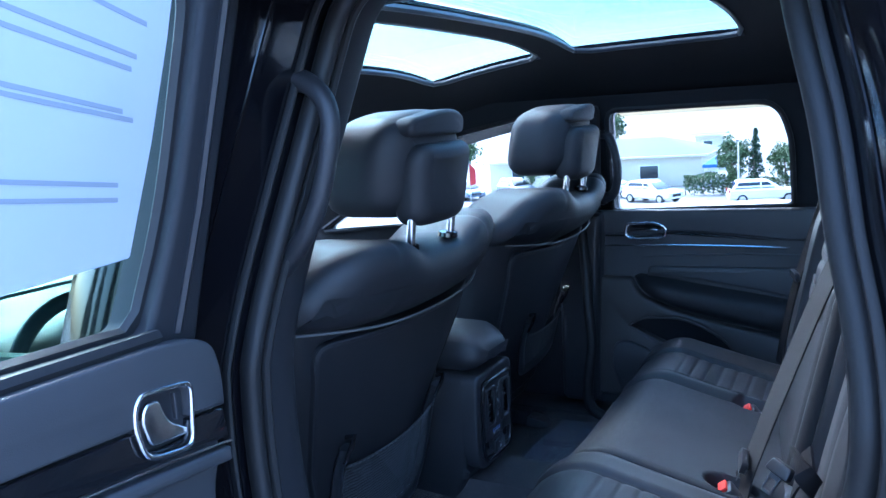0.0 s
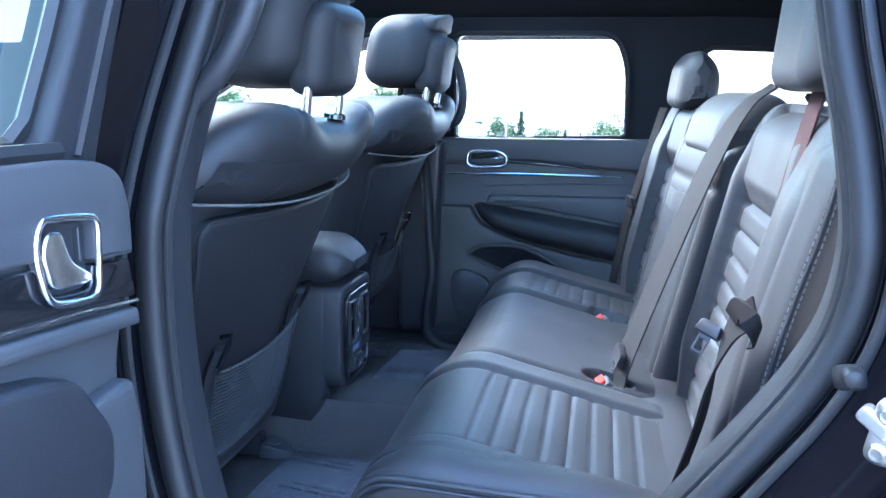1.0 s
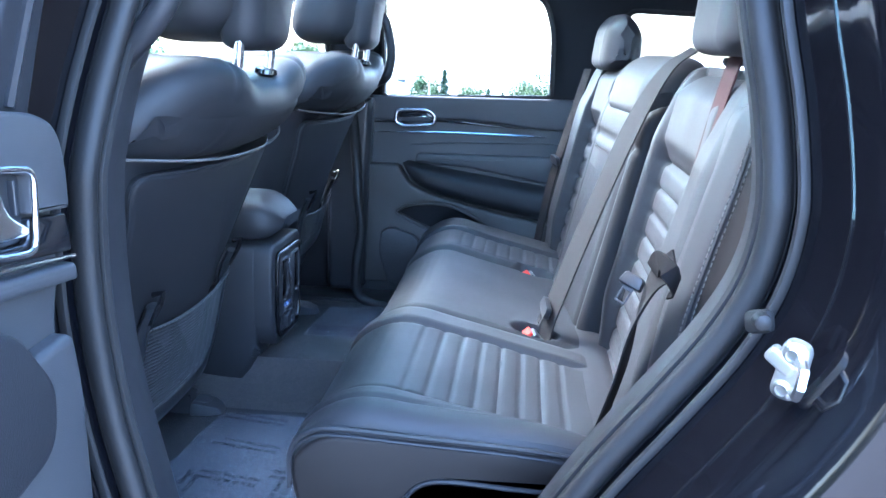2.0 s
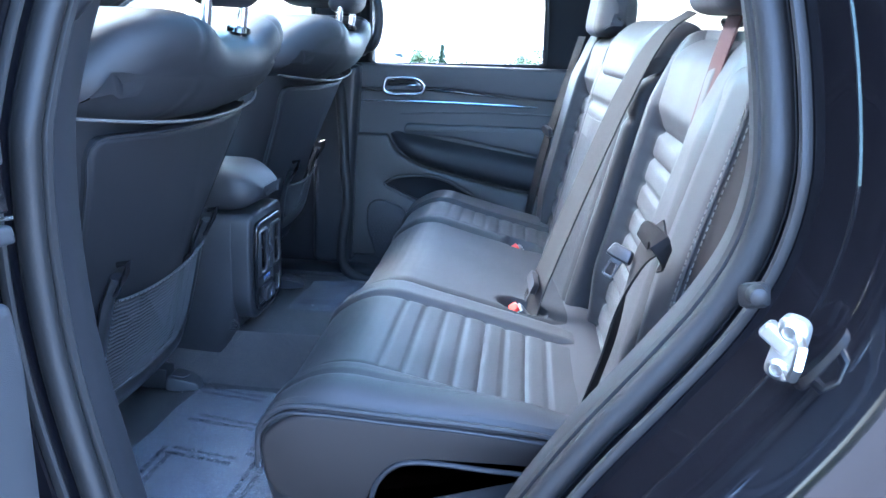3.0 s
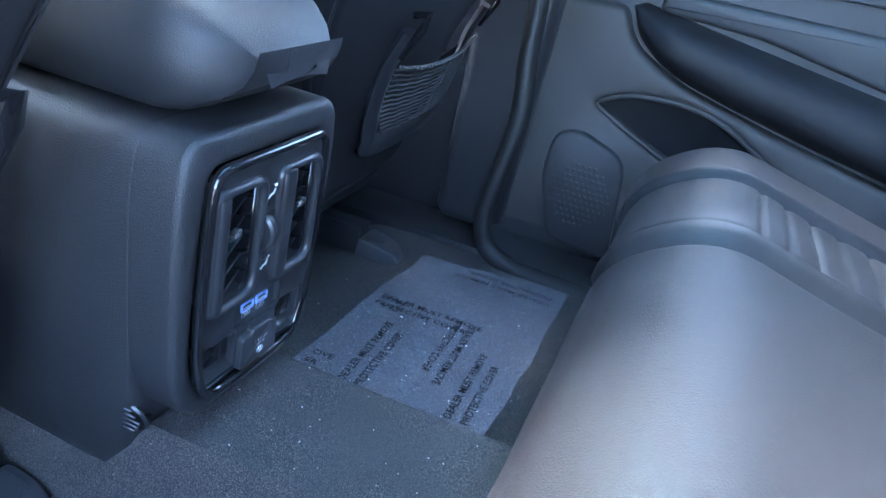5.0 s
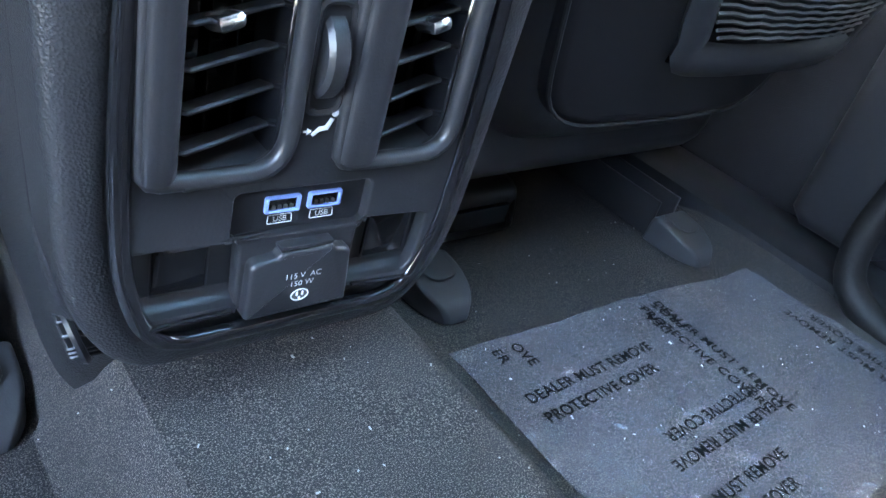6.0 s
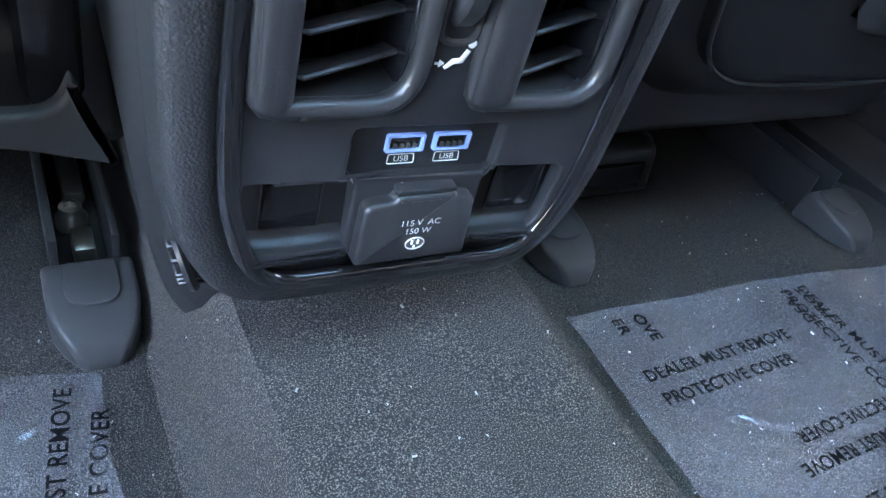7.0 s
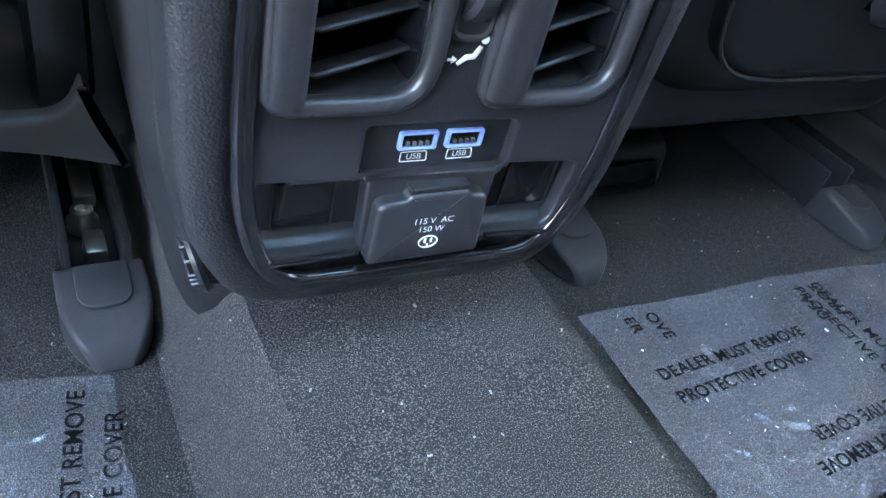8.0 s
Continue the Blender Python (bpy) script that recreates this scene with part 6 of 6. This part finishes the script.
def parked_car(at, yaw, paint, label, suv=True, length=4.5):
    root = thing("parked_car", at, label, "car", "parked cars")
    m = Matrix.Translation(at) @ pose(0, 0, 0, 0, 0, yaw)
    h = 1.62 if suv else 1.42
    L = length / 2
    low = rounded([(-L, 0.35, .1), (-L + 0.02, 0.80, .2), (-L + 0.1, 1.0, .1), (L - 1.15, 1.0, .3), (L - 0.15, 0.86, .2), (L, 0.62, .1), (L - 0.02, 0.34, .1)], 0.1, 70)
    turn = m @ Matrix(((0, 1, 0, 0), (1, 0, 0, 0), (0, 0, 1, 0), (0, 0, 0, 1)))
    body = part("body", pad(low, -0.9, 0.9, 0.12, 8, m=turn), paint, root)
    # cabin with leaning sides
    rings = []
    for z, a, b, w in ((0.98, -L + 0.18, L - 1.1, 0.84), (1.15, -L + 0.26, L - 1.42, 0.80), (h - 0.08, -L + 0.55, L - 2.0, 0.68), (h - 0.01, -L + 0.75, L - 2.2, 0.60)):
        rings.append([Vector((p.x, p.y, z)) for p in rounded([(a, -w), (b, -w), (b, w), (a, w)], 0.12)])
    part("roof", loft(rings, m=m), paint, root)
    for s in (-1, 1):
        for a0, a1, b0, b1 in ((-L + 0.42, -0.30, -L + 0.66, -0.30), (-0.22, L - 1.62, -0.22, L - 2.12)):
            rings = [[Vector((a0, s * 0.825, 1.06)), Vector((a1, s * 0.825, 1.06)), Vector((b1, s * 0.705, h - 0.15)), Vector((b0, s * 0.705, h - 0.15))],
                     [Vector((a0, s * 0.815, 1.06)), Vector((a1, s * 0.815, 1.06)), Vector((b1, s * 0.695, h - 0.15)), Vector((b0, s * 0.695, h - 0.15))]]
            part("side_window", loft(rings, m=m), DARK_PANE, root)
        for x in (-L + 0.85, L - 0.85):
            w = part("wheel", lathe([(0.0, 0.10), (0.20, 0.11), (0.22, 0.12), (0.33, 0.11), (0.345, 0.06), (0.345, -0.06), (0.33, -0.1), (0.0, -0.1)], 22, m @ Matrix.Translation((x, s * 0.82, 0.345)) @ pose(0, 0, 0, -90 * s)), TYRE, root)
            part("rim", lathe([(0.0, 0.125), (0.06, 0.128), (0.19, 0.118), (0.205, 0.13), (0.215, 0.12)], 18, m @ Matrix.Translation((x, s * 0.82, 0.345)) @ pose(0, 0, 0, -90 * s)), STEEL, w)
        part("headlight", box((0.16, 0.36, 0.15), m @ Vector((L - 0.10, s * 0.62, 0.74)), 0.04, m=m.to_3x3().to_4x4()), LAMP, root)
        part("tail_lamp", box((0.10, 0.22, 0.28), m @ Vector((-L + 0.05, s * 0.72, 0.88)), 0.03, m=m.to_3x3().to_4x4()), RED_LAMP, root)
        part("door_mirror", box((0.10, 0.20, 0.14), m @ Vector((L - 1.75, s * 0.97, 1.06)), 0.04, m=m.to_3x3().to_4x4()), paint, root)
    for (x0, x1, z0, z1, w0, w1) in ((L - 1.16, L - 1.90, 1.04, h - 0.13, 0.74, 0.60), (-L + 0.22, -L + 0.50, 1.06, h - 0.14, 0.70, 0.58)):
        o = 0.05 if x0 > 0 else -0.05
        part("windscreen", loft([[Vector((x0 + o, -w0, z0)), Vector((x0 + o, w0, z0)), Vector((x1 + o, w1, z1)), Vector((x1 + o, -w1, z1))],
                                 [Vector((x0, -w0, z0)), Vector((x0, w0, z0)), Vector((x1, w1, z1)), Vector((x1, -w1, z1))]], m=m), DARK_PANE, root)
    part("grille", box((0.06, 0.9, 0.22), m @ Vector((L - 0.01, 0, 0.62)), 0.03, m=m.to_3x3().to_4x4()), GLOSS, root)
    return root


def house(at, yaw, w, d, eave, ridge, wall_mat, label, windows, hip=True):
    """A low house: w along its local x, d along its local y, roof hipped or gabled."""
    root = thing("house", at, label, "building", "buildings round the car park")
    m = Matrix.Translation(at) @ pose(0, 0, 0, 0, 0, yaw)
    rot = m.to_3x3().to_4x4()
    part("wall", box((w, d, eave), m @ Vector((0, 0, eave / 2)), 0.02, m=rot), wall_mat, root)
    o = 0.5
    r = w / 2 - (d * 0.45 if hip else -o)
    rings = [[Vector((-w / 2 - o, -d / 2 - o, eave)), Vector((w / 2 + o, -d / 2 - o, eave)), Vector((w / 2 + o, d / 2 + o, eave)), Vector((-w / 2 - o, d / 2 + o, eave))],
             [Vector((-w / 2 - o, -d / 2 - o, eave + 0.14)), Vector((w / 2 + o, -d / 2 - o, eave + 0.14)), Vector((w / 2 + o, d / 2 + o, eave + 0.14)), Vector((-w / 2 - o, d / 2 + o, eave + 0.14))],
             [Vector((-r, -0.1, ridge)), Vector((r, -0.1, ridge)), Vector((r, 0.1, ridge)), Vector((-r, 0.1, ridge))]]
    part("roof", loft(rings, m=m), SHINGLE, root)
    part("fascia", box((w + 2 * o + 0.06, d + 2 * o + 0.06, 0.16), m @ Vector((0, 0, eave + 0.06)), 0.01, m=rot), LAMP, root)
    for x, z, ww, hh in windows:
        win = part("window", box((ww + 0.16, 0.10, hh + 0.16), m @ Vector((x, d / 2 + 0.02, z)), 0.01, m=rot), LAMP, root)
        part("pane", box((ww, 0.06, hh), m @ Vector((x, d / 2 + 0.06, z)), 0.005, m=rot), DARK_PANE, win)
    return root


house((72, 21.0, YARD), 90, 20, 9, 2.6, 4.2, CREAM, "low cream house with a grey-green hipped roof", [(-5.5, 1.3, 1.6, 1.1), (-1.0, 1.1, 2.2, 1.9), (3.0, 1.3, 1.6, 1.1), (7.0, 1.3, 1.2, 1.1)])
house((86, 13.2, YARD), 90, 2.6, 3, 3.6, 3.9, CREAM, "narrow cream block standing behind the house", [(0, 2.6, 0.9, 0.9)], False)
house((52, 46, YARD), 135, 22, 9, 2.7, 5.0, SIDING, "long blue-grey building beyond the car park", [(-7, 1.4, 1.6, 1.2), (-3, 1.4, 1.6, 1.2), (2, 1.4, 1.6, 1.2), (7, 1.4, 1.6, 1.2)])
TX, TY = 63, 9.0
tent = thing("canopy_tent", (TX, TY, YARD), "blue tarpaulin canopy on four thin poles", "canopy")
SQUARE = ((-1, -1), (1, -1), (1, 1), (-1, 1))
part("canopy", loft([[Vector((TX + a * 1.2, TY + b * 1.0, YARD + 1.95)) for a, b in SQUARE], [Vector((TX + a * 1.2, TY + b * 1.0, YARD + 2.2)) for a, b in SQUARE],
                     [Vector((TX + a * 0.3, TY + b * 0.25, YARD + 2.75)) for a, b in SQUARE]]), TARP, tent)
for a, b in SQUARE:
    part("pole", tube([(TX + a * 1.15, TY + b * 0.95, YARD), (TX + a * 1.15, TY + b * 0.95, YARD + 2.0)], 0.04, 8), STEEL, tent)
tree((60, 7.4, YARD), 4.2, 1.25, 3, label="dense round green tree beside a conifer")
tree((60, 5.9, YARD), 5.0, 0.85, 5, True, label="dark pointed conifer beside a round tree")
tree((64, 2.6, YARD), 3.4, 0.7, 7, True, label="small dark conifer far behind the hedge")
tree((64, 1.4, YARD), 3.1, 0.6, 8, True, label="small dark conifer far behind the hedge")
tree((60, -0.8, YARD), 4.1, 1.9, 9, label="broad low green tree by the car park")
tree((58, -3.6, YARD), 4.6, 2.2, 10, label="broad low green tree by the car park")
tree((62, 3.9, YARD), 3.6, 1.4, 15, label="low green tree by the car park")
tree((94, 27, YARD), 7.0, 2.6, 11, label="tall green tree behind the house")
tree((54, 28.5, YARD), 6.6, 2.6, 12, bare=0.3, label="airy bright green tree at the car park's edge")
tree((62, 24.5, YARD), 3.8, 1.2, 13, label="small green tree at the car park's edge")
tree((42, 40, YARD), 5.8, 2.4, 14, label="green tree before the grey building")
hedge((60, 11.0, YARD), (60, 7.0, YARD), 1.9, 0.5, 2, "dense clipped green hedge before the house")
hedge((62, 6.6, YARD), (62, -4.5, YARD), 1.3, 0.5, 3, "low green hedge along the car park")
parked_car((56, 12.6, YARD), -118, WHITE_CAR, "white sport utility car parked before the house")
parked_car((55, 4.9, YARD), -75, WHITE_CAR, "white car parked by the hedge", True, 4.6)
parked_car((54, 0.6, YARD), -80, SILVER_CAR, "silver car parked by the hedge", False)
parked_car((60, 16.6, YARD), -105, SILVER_CAR, "silver car parked before the house", False)
parked_car((60, 30.0, YARD), -130, BLUE_CAR, "dark blue car parked across the lot")
parked_car((62, 26.0, YARD), -130, BLUE_CAR, "dark blue car parked across the lot")
parked_car((56, 34.0, YARD), -130, WHITE_CAR, "white car parked across the lot", False)
parked_car((-7.0, 6.5, 0), 100, WHITE_CAR, "white car parked on the open door's side")
tree((-22, 20, -2.4), 9, 3.2, 21, label="tall green tree on the open door's side")
tree((-16, 27, -4.2), 11, 3.4, 22, label="tall green tree on the open door's side")
tree((-26, 9, -3.0), 9, 3.0, 23, label="tall green tree on the open door's side")
flag = thing("red_banner", (56, 27.6, YARD), "red feather banner on a thin pole", "banner")
part("pole", tube([(56, 27.6, YARD), (56, 27.6, YARD + 3.55)], 0.03, 8), STEEL, flag)
part("cloth", slab(rounded([(0, 1.6), (0, 3.5, .2), (0.55, 2.9, .3), (0.5, 1.7)], 0.1), axes((56, 27.6, YARD), (0.4, -0.9, 0), (0, 0, 1)), 0.02, 0), RED_CLOTH, flag)
pole = thing("lamp_post", (56, 6.6, YARD), "thin grey lamp post by the hedge", "lamp post")
part("pole", tube([(56, 6.6, YARD), (56, 6.6, YARD + 4.2)], [0.09, 0.05], 10), STEEL, pole)
part("lamp_head", box((0.6, 0.25, 0.12), (55.8, 6.6, YARD + 4.24), 0.04), SMOOTH_PLASTIC, pole)

# ---- dashboard ----
dash = thing("dashboard", (0, 0.95, 0.8), "black dashboard below the windscreen", "dashboard")
part("top", pad(rounded([(0.72, 0.90), (0.74, 1.06), (0.82, 1.10), (1.20, 1.10), (1.22, 0.9)], 0.04, 50), -0.66, 0.66, 0.05, 10), VINYL, dash, "grained black dashboard top", sharp=60)
part("screen", box((0.26, 0.02, 0.15), (0.0, 0.722, 1.01), 0.008, m=pose(0, 0, 0, -12)), GLOSS, dash, "black glass screen")
wheel = thing("steering_wheel", (-0.38, 0.58, 0.98), "black leather steering wheel", "steering wheel")
wm = Matrix.Translation((-0.38, 0.58, 1.0)) @ pose(0, 0, 0, 66)
part("rim", tube([wm @ Vector((0.185 * math.cos(k * math.pi / 24), 0.185 * math.sin(k * math.pi / 24), 0)) for k in range(48)], 0.015, 10, loop=True), LEATHER, wheel)
part("hub", lathe([(0.0, 0.02), (0.06, 0.015), (0.075, -0.01), (0.05, -0.05), (0.03, -0.20), (0.0, -0.2)], 24, wm), PLASTIC, wheel)
for a in (0, math.pi, -math.pi / 2):
    part("spoke", tube([wm @ Vector((0.06 * math.cos(a), 0.06 * math.sin(a), 0)), wm @ Vector((0.18 * math.cos(a), 0.18 * math.sin(a), 0))], 0.014, 8, 0.6), PLASTIC, wheel)
